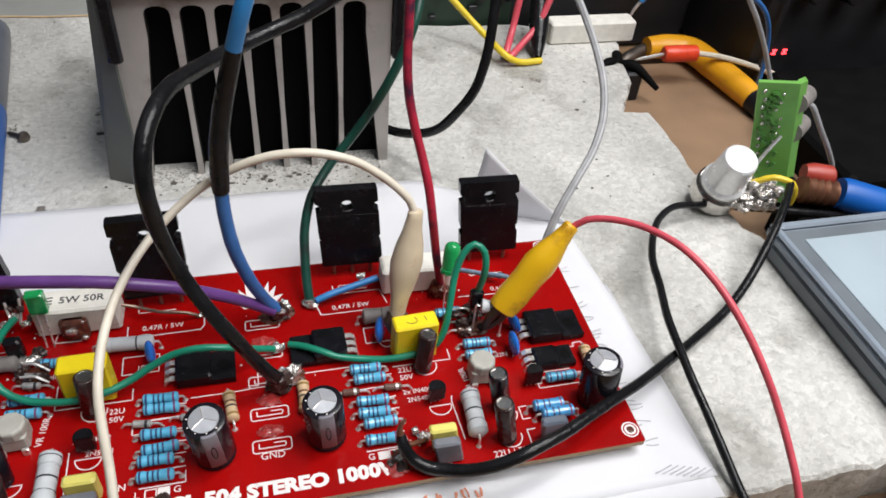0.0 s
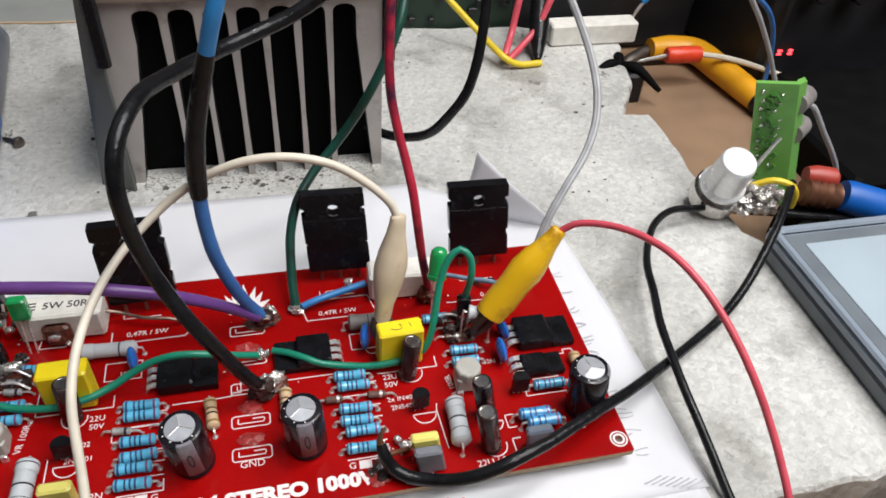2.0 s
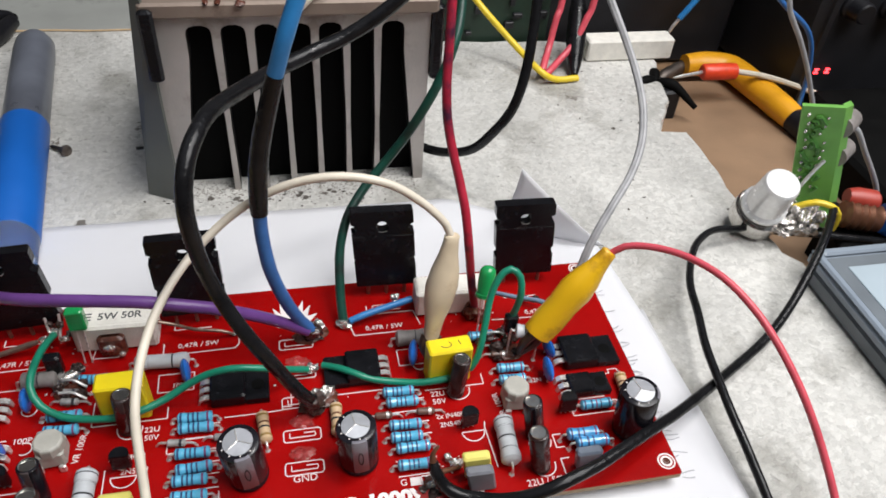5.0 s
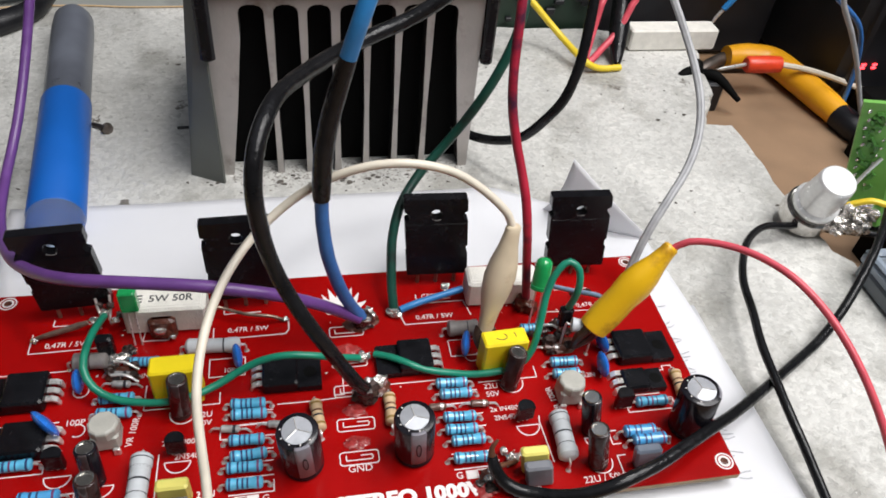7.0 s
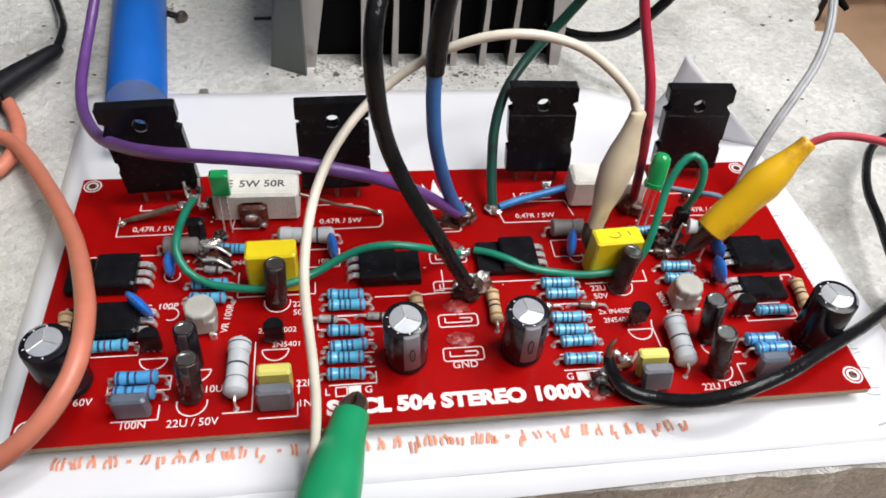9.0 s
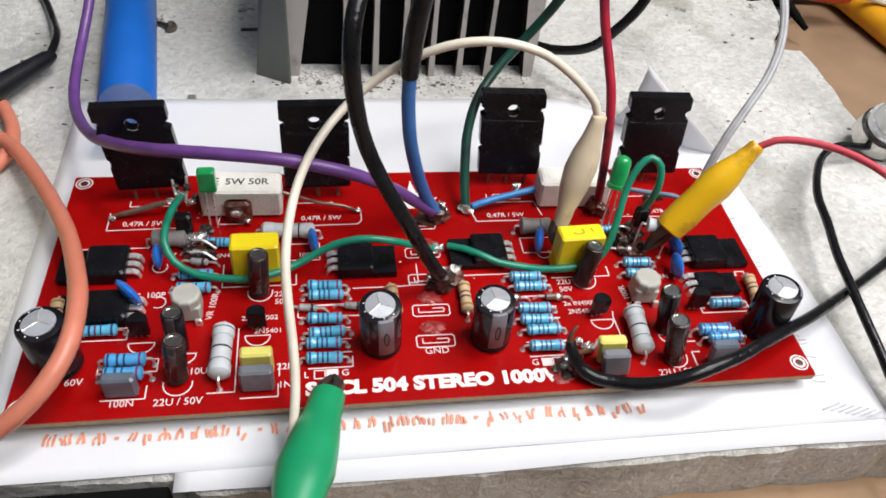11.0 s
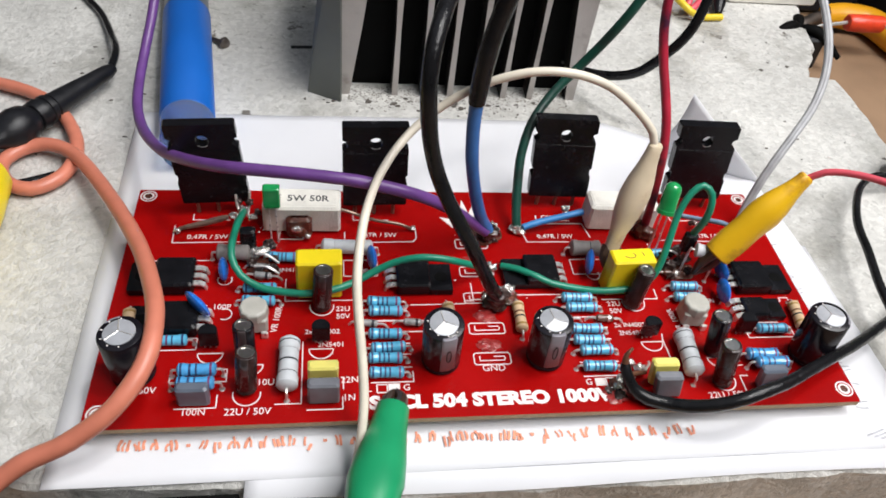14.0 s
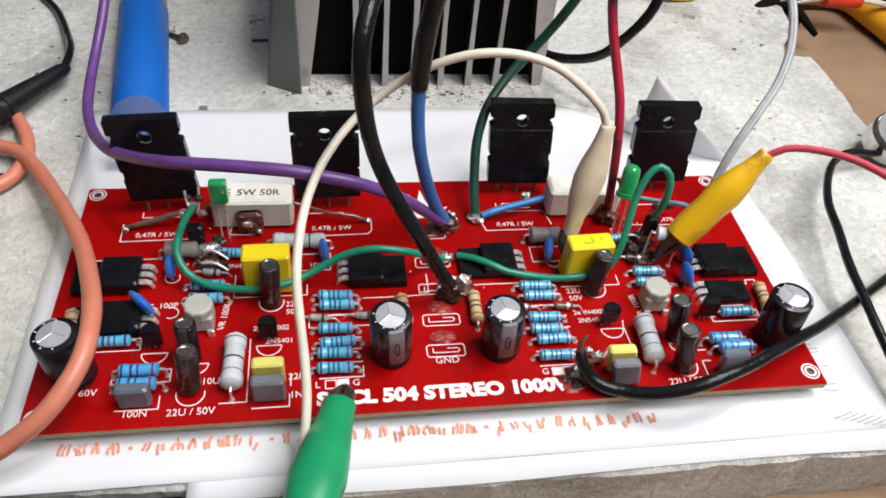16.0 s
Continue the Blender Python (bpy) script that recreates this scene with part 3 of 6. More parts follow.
    part("grey_writing", g, M_INK_G, top, "thin grey pen writing", smooth=False)["kind"] = "stuff"


paper_sheet()

# ---- the amplifier board ----
BW, BD = 185.0, 77.7
board = thing("amplifier_board", (92.5, 39, -3), "red amplifier circuit board crowded with soldered parts, lying on white paper", "circuit board")


def board_plate():
    g = Geo()
    ring = []
    for cx, cy, a0 in ((BW - 0.6, 0.6, -90), (BW - 0.6, BD - 0.6, 0), (0.6, BD - 0.6, 90), (0.6, 0.6, 180)):
        for k in range(4):
            a = radians(a0 + 30 * k)
            ring.append((cx + 0.6 * math.cos(a), cy + 0.6 * math.sin(a)))
    n = len(ring)
    g.add([(x, y, -1.6) for x, y in ring] + [(x, y, 0) for x, y in ring], [tuple(reversed(range(n)))], 1)
    g.f += [(i, (i + 1) % n, (i + 1) % n + n, i + n) for i in range(n)]
    g.m += [1] * n
    g.f.append(tuple(range(n, 2 * n)))
    g.m.append(0)
    plate = part("board_plate", g, [M_PCB, M_PCB_EDGE], board, "glossy red solder mask with tan cut edges", smooth=False)
    # solder side: clipped leads on which the board stands
    g = Geo()
    r2 = random.Random(3)
    for _ in range(70):
        x, y = r2.uniform(4, BW - 4), r2.uniform(4, BD - 4)
        g.lathe((x, y, -1.6), (x, y, r2.uniform(-5.2, -3.6)), [(0, 1.0), (0.25, 0.7), (0.45, 0.32), (1, 0.28)], seg=7)
    part("solder_joints", g, M_SOLDER, board)
    # mounting holes with printed rings
    for x, y in ((2.9, 4.0), (182.3, 3.9), (2.7, 75.0), (182.3, 75.0)):
        g = Geo()
        seg = 24
        for r0, r1, mi, z in ((1.9, 2.3, 0, 0.06), (1.0, 1.55, 0, 0.07)):
            verts = [(x + r * math.cos(2 * math.pi * i / seg), y + r * math.sin(2 * math.pi * i / seg), z) for r in (r0, r1) for i in range(seg)]
            g.add(verts, [(i, (i + 1) % seg, (i + 1) % seg + seg, i + seg) for i in range(seg)], mi)
        g.add([(x + 1.0 * math.cos(2 * math.pi * i / seg), y + 1.0 * math.sin(2 * math.pi * i / seg), 0.05) for i in range(seg)], [tuple(range(seg))], 1)
        part("mounting_hole", g, [M_SILK, M_FLUX], board)


board_plate()


def silkscreen():
    g = Geo()
    z0, z1 = -0.1, 0.07

    def line(x0, y0, x1, y1, w=0.27):
        d = Vector((x1 - x0, y1 - y0, 0))
        L = d.length
        g.box(-L / 2, -w / 2, z0, L / 2, w / 2, z1)
        a = math.atan2(d.y, d.x)
        for k in range(len(g.v) - 16, len(g.v)):
            x, y, z = g.v[k]
            g.v[k] = ((x0 + x1) / 2 + x * math.cos(a) - y * math.sin(a), (y0 + y1) / 2 + x * math.sin(a) + y * math.cos(a), z)

    def poly(pts, close=True):
        for a, b in zip(pts, pts[1:] + (pts[:1] if close else [])):
            line(*a, *b)

    def arc(cx, cy, r, a0=0, a1=360, n=18):
        pts = [(cx + r * math.cos(radians(a0 + (a1 - a0) * i / n)), cy + r * math.sin(radians(a0 + (a1 - a0) * i / n))) for i in range(n + 1)]
        poly(pts, False)

    def rect(x0, y0, x1, y1):
        poly([(x0, y0), (x1, y0), (x1, y1), (x0, y1)])

    # emitter resistors
    poly([(11.5, 63), (11.5, 56.4), (32, 56.8)], False)
    poly([(57.5, 60.5), (57.5, 56.3), (76.5, 56.6), (77.5, 58), (77.5, 61.5)], False)
    poly([(108, 62.5), (109.5, 56.4), (122, 56.4)], False)
    poly([(116, 64.0), (127.5, 64.0), (128.8, 58.2)], False)
    poly([(150, 57), (166, 56.4), (172, 56.4)], False)
    poly([(40, 62.0), (39.4, 57.8), (46, 57.6), (46.6, 61.8)], False)
    for x in (14, 58, 112, 154):
        poly([(x + 2, 67.5), (x + 2, 65.3), (x + 12, 65.3)], False)
    # electrolytics and transistors
    for x, y, r in ((34.5, 8.0, 3.1), (51.3, 33.6, 3.0), (134.7, 33.4, 3.1), (151.0, 7.6, 3.0)):
        arc(x, y, r, 170, 370)
    for x, y in ((25.3, 19.6), (51.2, 20.2), (135.8, 20.0), (34.8, 16.0), (152.0, 14.5)):
        arc(x, y, 2.9, 180, 360)
        line(x - 2.9, y, x + 2.9, y)
    # resistor columns
    for x0 in (60.8, 113.0):
        for y in (10.0, 14.2, 18.0, 21.3, 25.0, 28.6, 32.3):
            line(x0 + 2, y, x0 + 12.2, y, 0.26)
        line(x0 + 12.2, 10.0, x0 + 12.2, 13.0)
    rect(8.6, 20.8, 21.8, 24.2)
    rect(163.4, 20.6, 176.6, 24.0)
    rect(17.0, 11.6, 29.6, 15.0)
    poly([(18.8, 4.6), (28.0, 4.6), (28.0, 8)], False)
    poly([(158, 8.8), (155.8, 8.8), (155.8, 4.0), (159, 4.0)], False)
    poly([(158, 12.0), (155.8, 12.0), (155.8, 15.8), (158, 15.8)], False)
    poly([(40.8, 5.0), (46.8, 5.0), (46.8, 22.5)], False)
    poly([(139.4, 22.5), (139.0, 20.8), (139.6, 9.0)], False)
    poly([(48.0, 3.2), (56.2, 3.2), (56.2, 6.5)], False)
    line(56.4, 8.5, 56.4, 11.5)
    rect(60.5, 24.9, 77.0, 28.4)
    # driver outlines
    poly([(5.8, 33.6), (8.0, 33.6), (8.0, 34.4), (12.0, 34.4)], False)
    line(14.5, 34.4, 23.0, 34.4)
    poly([(74, 33.6), (84, 33.6), (88.5, 33.8), (88.5, 34.8), (90.8, 34.6), (90.8, 41)], False)
    line(6, 49.8, 22, 49.8, 0.25)
    poly([(101, 36.5), (117, 36.5)], False)
    poly([(166, 32.9), (177.8, 32.9), (177.8, 34.2), (180.4, 34.2), (180.4, 33)], False)
    poly([(166.4, 25.6), (173.8, 25.6)], False)
    rect(57.0, 43.8, 66.0, 49.6)
    rect(120.4, 43.8, 131.0, 49.4)
    poly([(42, 43), (42, 35.5), (60, 35.5), (60, 39)], False)
    poly([(126, 34.5), (142, 34.5), (142, 38)], False)
    arc(26.5, 43.0, 1.8, 150, 390)
    arc(27.5, 31.5, 1.7, -120, 120)
    arc(126.0, 43.5, 1.8, 150, 390)
    arc(165.0, 33.0, 1.7, 200, 380)
    # supply and ground lugs down the middle
    for y in (16.0, 25.4, 35.6, 45.0, 55.6):
        poly([(88.9, y - 1.7), (97.1, y - 1.7), (97.6, y - 1.2), (97.6, y + 1.3), (97.1, y + 1.8), (88.9, y + 1.8), (88.4, y + 1.3), (88.4, y - 1.2)])
        poly([(96.0, y + 0.7), (96.3, y + 0.2), (96.0, y - 0.5), (89.9, y - 0.5), (89.9, y + 0.9)], False)
        line(93.4, y + 0.7, 96.0, y + 0.7)
    rect(64.2, 7.2, 66.6, 9.4)
    g.box(66.9, 7.2, z0, 69.6, 9.6, z1)
    g.box(117.6, 7.2, z0, 120.2, 9.4, z1)
    rect(120.4, 7.2, 122.6, 9.4)
    part("silkscreen", g, M_SILK, board, "white printed outlines", smooth=False)
    # crown emblem as a plain shape
    g = Geo()
    g.prism([(88.4, 62.2), (85.0, 66.6), (88.0, 65.9), (87.0, 70.2), (89.2, 67.6), (89.0, 72.4), (91.0, 68.4), (92.4, 74.0), (93.8, 68.4), (95.8, 72.4), (95.6, 67.6), (97.8, 70.2), (96.8, 65.9), (99.6, 66.6), (96.4, 62.2)][::-1], "z", -0.1, 0.07)
    part("crown_emblem", g, M_SILK, board, smooth=False)
    for text, size, x, y, turn in (("GND", 2.6, 93.0, 13.2, 0), ("22U / 50V", 2.5, 35.0, 3.3, 0), ("22U / 50V", 2.5, 150.6, 3.3, 0), ("100N", 2.4, 23.2, 3.6, 0), ("10U", 2.4, 38.6, 11.0, 0), ("22N", 2.4, 57.9, 11.0, 0), ("1N", 2.4, 57.7, 6.1, 0),
                                   ("0,47R / 5W", 2.3, 20.5, 58.6, 0), ("0,47R / 5W", 2.3, 66.6, 59.2, 0), ("0,47R / 5W", 2.3, 118.2, 58.6, 0), ("0,47R / 5W", 2.3, 166.0, 58.6, 0), ("VR 100R", 2.3, 40.2, 29.6, 82), ("VR 100R", 2.3, 144.6, 26.8, 98), ("100P", 2.3, 26.6, 33.8, 0),
                                   ("22U", 2.2, 56.6, 32.6, 0), ("50V", 2.2, 56.6, 30.2, 0), ("22U", 2.3, 129.0, 32.9, 0), ("50V", 2.3, 129.0, 30.4, 0), ("2x IN4002", 2.0, 51.5, 25.4, 0), ("2N5401", 2.0, 53.6, 21.4, 0), ("2x IN4002", 2.0, 131.4, 25.6, 0), ("2N5401", 2.0, 131.0, 23.0, 0), ("60V", 2.4, 12.5, 9.7, 0), ("47U", 2.2, 173.6, 9.2, 0),
                                   ("L", 2.4, 62.4, 8.3, 0), ("G", 2.4, 71.2, 8.4, 0), ("G", 2.4, 116.0, 8.3, 0), ("3x IN4148", 2.0, 42.0, 46.2, 0), ("10P", 2.0, 62.0, 45.6, 0), ("22N", 2.0, 156.5, 33.5, 0), ("1N", 2.2, 133.4, 3.2, 0), ("C5200", 2.2, 118.5, 66.6, 0)):
        letters(text, size, x, y, 0.05, board, M_SILK, turn)
    letters("SOCL 504 STEREO 1000W", 4.75, 92.6, 4.4, 0.05, board, M_SILK, 0.2, name="title_text", bold=0.26, stretch=1.125)


silkscreen()


# ---- parts soldered to the board ----
def resistor(p0, p1, dia, bands, mats, label, z=None, feet=1.25, name="resistor", bulge=1.10):
    """A lacquered resistor between p0 and p1 (plan), its leads bent down into the board."""
    z = dia / 2 + 0.3 if z is None else z
    a, b = Vector((*p0, z)), Vector((*p1, z))
    d = (b - a).normalized()
    r = dia / 2
    prof = [(0.0, r * 0.35, 0), (0.015, r * 0.8, 0), (0.06, r * bulge, 0), (0.20, r * bulge, 0), (0.26, r, 0)]
    marks = [(s, w, mi) for s, w, mi in bands]
    for s, w, mi in marks:
        k = r * bulge if (s < 0.2 or s > 0.8) else r
        prof += [(s - w / 2, k * 1.0, mi), (s - w / 2 + 0.001, k * 1.015, mi), (s + w / 2 - 0.001, k * 1.015, mi), (s + w / 2, k, 0)]
    prof += [(0.74, r, 0), (0.80, r * bulge, 0), (0.94, r * bulge, 0), (0.985, r * 0.8, 0), (1.0, r * 0.35, 0)]
    prof.sort(key=lambda q: q[0])
    g = Geo().lathe(a, b, prof, seg=16)
    body = part(name, g, mats, board, label)
    for e, s in ((a, -1), (b, 1)):
        g = Geo()
        g.tube([e - d * s * 0.3, e + d * s * feet * 0.6, e + d * s * feet + Vector((0, 0, -0.5)), Vector((e.x, e.y, 0)) + d * s * (feet + 0.1)], 0.3, seg=6, step=0.5)
        q = Vector((e.x, e.y, 0)) + d * s * (feet + 0.1)
        g.lathe((q.x, q.y, -0.05), (q.x, q.y, 0.5), [(0, 0.75), (0.5, 0.5), (1, 0.28)], seg=8)
        part("lead", g, M_TIN, body)
    return body


BLUE5 = [(0.12, 0.06, 1), (0.33, 0.05, 1), (0.46, 0.05, 1), (0.59, 0.05, 1), (0.86, 0.06, 2)]
BLUES = [M_RBLUE, M_BAND_N, M_BAND_R]
TXT_BLUE = "small blue metal-film resistor with dark bands"
for p0, p1 in (((62.7, 33.8), (71.4, 33.4)), ((62.9, 30.7), (71.7, 30.4)), ((62.6, 23.4), (71.1, 23.1)), ((63.0, 18.9), (71.7, 19.3)), ((62.3, 16.1), (70.7, 15.9)), ((62.3, 11.9), (70.8, 11.7)),
               ((114.3, 34.2), (122.8, 33.9)), ((114.8, 30.8), (123.4, 30.6)), ((114.5, 23.8), (123.0, 23.4)), ((114.4, 20.2), (122.7, 19.8)), ((115.3, 16.8), (124.0, 16.8)), ((115.0, 12.1), (123.6, 11.8)),
               ((31.4, 39.0), (40.0, 38.6)), ((31.4, 34.6), (39.8, 34.4)), ((37.4, 49.7), (45.0, 49.3)), ((146.3, 37.8), (154.2, 37.5)), ((146.0, 33.9), (153.6, 33.6)), ((141.0, 50.2), (148.6, 50.2))):
    resistor(p0, p1, 2.6, BLUE5, BLUES, TXT_BLUE)
BLUE4 = [(0.12, 0.06, 1), (0.34, 0.06, 1), (0.50, 0.05, 1), (0.86, 0.06, 2)]
for p0, p1 in (((11.0, 22.5), (20.0, 22.6)), ((165.4, 22.5), (174.2, 22.3))):
    resistor(p0, p1, 2.6, [(0.12, 0.06, 1), (0.34, 0.06, 1), (0.48, 0.05, 2), (0.62, 0.04, 1), (0.88, 0.06, 1)], BLUES, TXT_BLUE)
for p0, p1 in (((18.8, 13.3), (27.7, 13.3)), ((19.0, 9.7), (27.6, 9.6)), ((158.5, 13.7), (167.0, 13.4)), ((160.0, 11.0), (168.9, 10.9))):
    resistor(p0, p1, 2.9, BLUE4, [M_RDARKBLUE, M_BAND_N, M_BAND_R], "mid-blue metal-film resistor standing slightly proud", z=2.6)
GREY4 = [(0.27, 0.025, 1), (0.50, 0.035, 1), (0.74, 0.025, 1), (0.12, 0.02, 1)]
for p0, p1 in (((43.9, 21.2), (43.6, 7.2)), ((143.4, 21.0), (142.5, 7.8))):
    resistor(p0, p1, 4.6, GREY4, [M_RGREY, M_BAND_K], "large matt grey power resistor with thin black bands", z=3.0)
resistor((51.0, 52.6), (65.0, 51.9), 3.8, [(0.27, 0.025, 1), (0.70, 0.03, 1)], [M_RGREY, M_BAND_K], "pale grey power resistor with thin black bands", z=2.6)
resistor((120.4, 51.4), (129.2, 51.0), 4.2, [(0.62, 0.03, 1)], [M_RDGREY, M_BAND_K], "sooty grey resistor", z=2.8)
resistor((24.0, 50.2), (32.6, 50.2), 4.2, [(0.5, 0.03, 1)], [M_RDGREY, M_BAND_K], "sooty grey resistor", z=2.8)
resistor((151.8, 42.4), (156.6, 41.0), 3.6, [(0.5, 0.03, 1)], [M_RGREY, M_BAND_K], "pale grey resistor raised on its leads", z=11.2)
TAN4 = [(0.16, 0.07, 3), (0.40, 0.06, 1), (0.56, 0.06, 2), (0.84, 0.07, 3)]
TANS = [M_RTAN, M_BAND_B, M_BAND_K, M_BAND_G]
for p0, p1 in (((83.3, 32.4), (84.3, 23.6)), ((101.9, 32.4), (101.7, 23.2)), ((179.7, 31.0), (178.8, 22.4)), ((5.4, 32.0), (6.2, 23.4))):
    resistor(p0, p1, 2.9, TAN4, TANS, "tan carbon resistor with brown and gold bands", name="carbon_resistor")


def diode(p0, p1, mats, label):
    a, b = Vector((*p0, 1.3)), Vector((*p1, 1.3))
    d = (b - a).normalized()
    body = part("diode", Geo().lathe(a, b, [(0, 0.5), (0.1, 0.95), (0.65, 0.95, 1), (0.8, 0.96), (0.92, 0.95), (1, 0.5)], seg=12), mats, board, label)
    for e, s in ((a, -1), (b, 1)):
        part("lead", Geo().tube([e, e + d * s * 1.6, e + d * s * 2.6 + Vector((0, 0, -1.3))], 0.3, seg=6, step=0.5), M_TIN, body)


for p0, p1 in (((60.6, 27.2), (65.2, 26.6)), ((71.6, 27.2), (76.2, 26.7)), ((111.4, 27.4), (116.0, 27.2)), ((122.2, 27.3), (127.0, 26.9)), ((33.6, 46.6), (38.0, 46.0)), ((33.8, 43.6), (38.4, 43.0)), ((146.6, 46.4), (151.2, 46.0)), ((146.0, 43.2), (151.0, 42.6))):
    diode(p0, p1, [M_DIODE if p0[0] < 100 else M_GLASS, M_BAND_K if p0[0] < 100 else M_TIN], "small glass diode with a bare metal band")


def electrolytic(x, y, r, h, mats, label, tilt=(0, 0), stripe=-80, vent=True):
    """A can capacitor: sleeve with stripe, scored aluminium top, leads."""
    base, top = Vector((x, y, 0.6)), Vector((x + tilt[0], y + tilt[1], h))
    g = Geo().lathe(base, top, [(0, r * 0.90), (0.015, r * 0.99), (0.06, r * 0.99), (0.085, r * 0.94), (0.12, r * 0.99), (0.14, r), (0.955, r), (0.985, r * 0.96), (1.0, r * 0.84)], seg=32)
    can = part("electrolytic_capacitor", g, mats[0], board, label)
    ax = (top - base).normalized()
    top2 = top + ax * 0.02
    if vent:
        # three pressed sectors that slope away from the scored star
        e1 = Vector((1, 0, 0)) - ax * ax.x
        e1.normalize()
        e2 = ax.cross(e1)
        g = Geo()
        rt, per = r * 0.70, 8
        rim = []
        for k in range(3):
            mid = 40 + 120 * k
            for i in range(per + 1):
                a = radians(mid - 60 + 120 * i / per)
                drop = 0.55 * math.cos(radians(-60 + 120 * i / per))
                rim.append(top2 + (e1 * math.cos(a) + e2 * math.sin(a)) * rt + ax * (0.66 - drop))
        n = len(rim)
        g.v = [tuple(p) for p in rim] + [tuple(p - ax * 0.7) for p in rim] + [tuple(top2 + ax * 0.66)]
        g.f = [(k * (per + 1) + i, k * (per + 1) + i + 1, 2 * n) for k in range(3) for i in range(per)]
        g.f += [(i, i + n, (i + 1) % n + n, (i + 1) % n) for i in range(n)]
        g.m = [0] * len(g.f)
        lid = part("can_top", g, M_ALU, can, "bare aluminium top pressed into three sectors", smooth=False)
        g = Geo()
        for k in range(3):
            a = radians(100 + 120 * k)
            u = e1 * math.cos(a) + e2 * math.sin(a)
            g.tube([tuple(top2 + ax * 0.67), tuple(top2 + u * rt * 0.5 + ax * 0.53), tuple(top2 + u * rt * 0.97 + ax * 0.40)], 0.12, seg=6, step=0.8)
        part("vent_score", g, M_TIN, lid)
    else:
        g = Geo().lathe(top - ax * 0.5, top2 + ax * 0.06, [(0, r * 0.74), (0.8, r * 0.74), (1, r * 0.70)], seg=24)
        g.tube([tuple(top2 + ax * 0.06 + Vector((r * 0.72 * math.cos(radians(t)), r * 0.72 * math.sin(radians(t)), 0))) for t in range(0, 361, 30)], 0.16, seg=5, step=0.6)
        part("can_top", g, M_CHROME, can, "small bright rolled metal top")
    if r > 4:
        for k in range(9):
            a = radians(20 + 37 * k)
            u = Vector((math.cos(a), math.sin(a), 0))
            n = Vector((-u.y, u.x, 0))
            c = top + ax * 0.03
            q = [c + u * r * 0.745 + n * 0.14, c + u * r * 0.745 - n * 0.14, c + u * r * 0.825 - n * 0.14, c + u * r * 0.825 + n * 0.14]
            part("printed_tick", Geo().add([p + ax * 0.03 for p in q] + q, [(0, 1, 2, 3), (7, 6, 5, 4), (0, 4, 5, 1), (1, 5, 6, 2), (2, 6, 7, 3), (3, 7, 4, 0)]), M_SILK, can, smooth=False)
    # stripe down the sleeve
    g = Geo()
    half, n = 22, 8
    verts = []
    u0 = Vector((1, 0, 0))
    w0 = ax.cross(u0).normalized()
    u0 = w0.cross(ax)
    for s in (0.14, 0.955, 0.985, 1.0):
        c = base + (top - base) * s
        rr = {0.14: r, 0.955: r, 0.985: r * 0.96, 1.0: r * 0.84}[s] + 0.04
        for i in range(n + 1):
            a = radians(stripe - half + 2 * half * i / n)
            verts.append(c + u0 * rr * math.cos(a) + w0 * rr * math.sin(a) + ax * (0.03 if s > 0.9 else 0))
    g.add(verts, [(k * (n + 1) + i, k * (n + 1) + i + 1, (k + 1) * (n + 1) + i + 1, (k + 1) * (n + 1) + i) for k in range(3) for i in range(n)])
    st = part("polarity_stripe", g, mats[1], can)
    mod = st.modifiers.new("thickness", "SOLIDIFY")
    mod.thickness = 0.03 * MM
    if r > 4:
        g = Geo()
        c = base + (top - base) * 0.55
        for sgn in (1,):
            a = radians(stripe)
            o = u0 * math.cos(a) + w0 * math.sin(a)
            s = ax.cross(o)
            ringp = [c + o * (r + 0.09) + s * 0.55 * math.cos(t) + ax * 2.4 * math.sin(t) for t in [2 * math.pi * i / 20 for i in range(20)]]
            g.tube([tuple(p) for p in ringp + ringp[:1]], 0.14, seg=5, step=0.4)
        part("minus_sign", g, M_BLACK, can)
    return can


BIG = "black can capacitor with a pale grey stripe and silver top"
electrolytic(80.0, 16.0, 4.8, 16.2, (M_SLEEVE, M_STRIPE), BIG, (-0.9, -1.4), stripe=-78)
electrolytic(106.2, 16.0, 4.8, 15.3, (M_SLEEVE, M_STRIPE), BIG, (-0.8, -0.4), stripe=-86)
electrolytic(9.2, 14.4, 4.9, 15.4, (M_SLEEVE, M_STRIPE), BIG + ", beside an orange wire", (-0.5, 0), stripe=120)
electrolytic(176.6, 14.4, 4.9, 16.4, (M_SLEEVE, M_STRIPE), BIG + ", at the corner of the board", (-1.1, 0.1), stripe=-20)
SMALL = "small brown-black can capacitor with a dull silver top"
for x, y, tx, ty, h in ((34.4, 9.2, 0.6, 2.0, 11.6), (33.8, 17.0, 0.0, 1.8, 11.6), (51.2, 33.2, 0.6, 0.9, 13.2), (133.6, 32.4, 1.2, 1.2, 12.8), (150.0, 7.0, -2.6, 0.8, 14.6), (151.2, 16.2, -2.6, 0.6, 14.4)):
    electrolytic(x, y, 2.45, h, (M_SLEEVE_BROWN if y < 16 or y > 20 else M_SLEEVE, M_STRIPE_DARK), SMALL, (tx, ty), stripe=-60 if x > 100 else -95, vent=False)


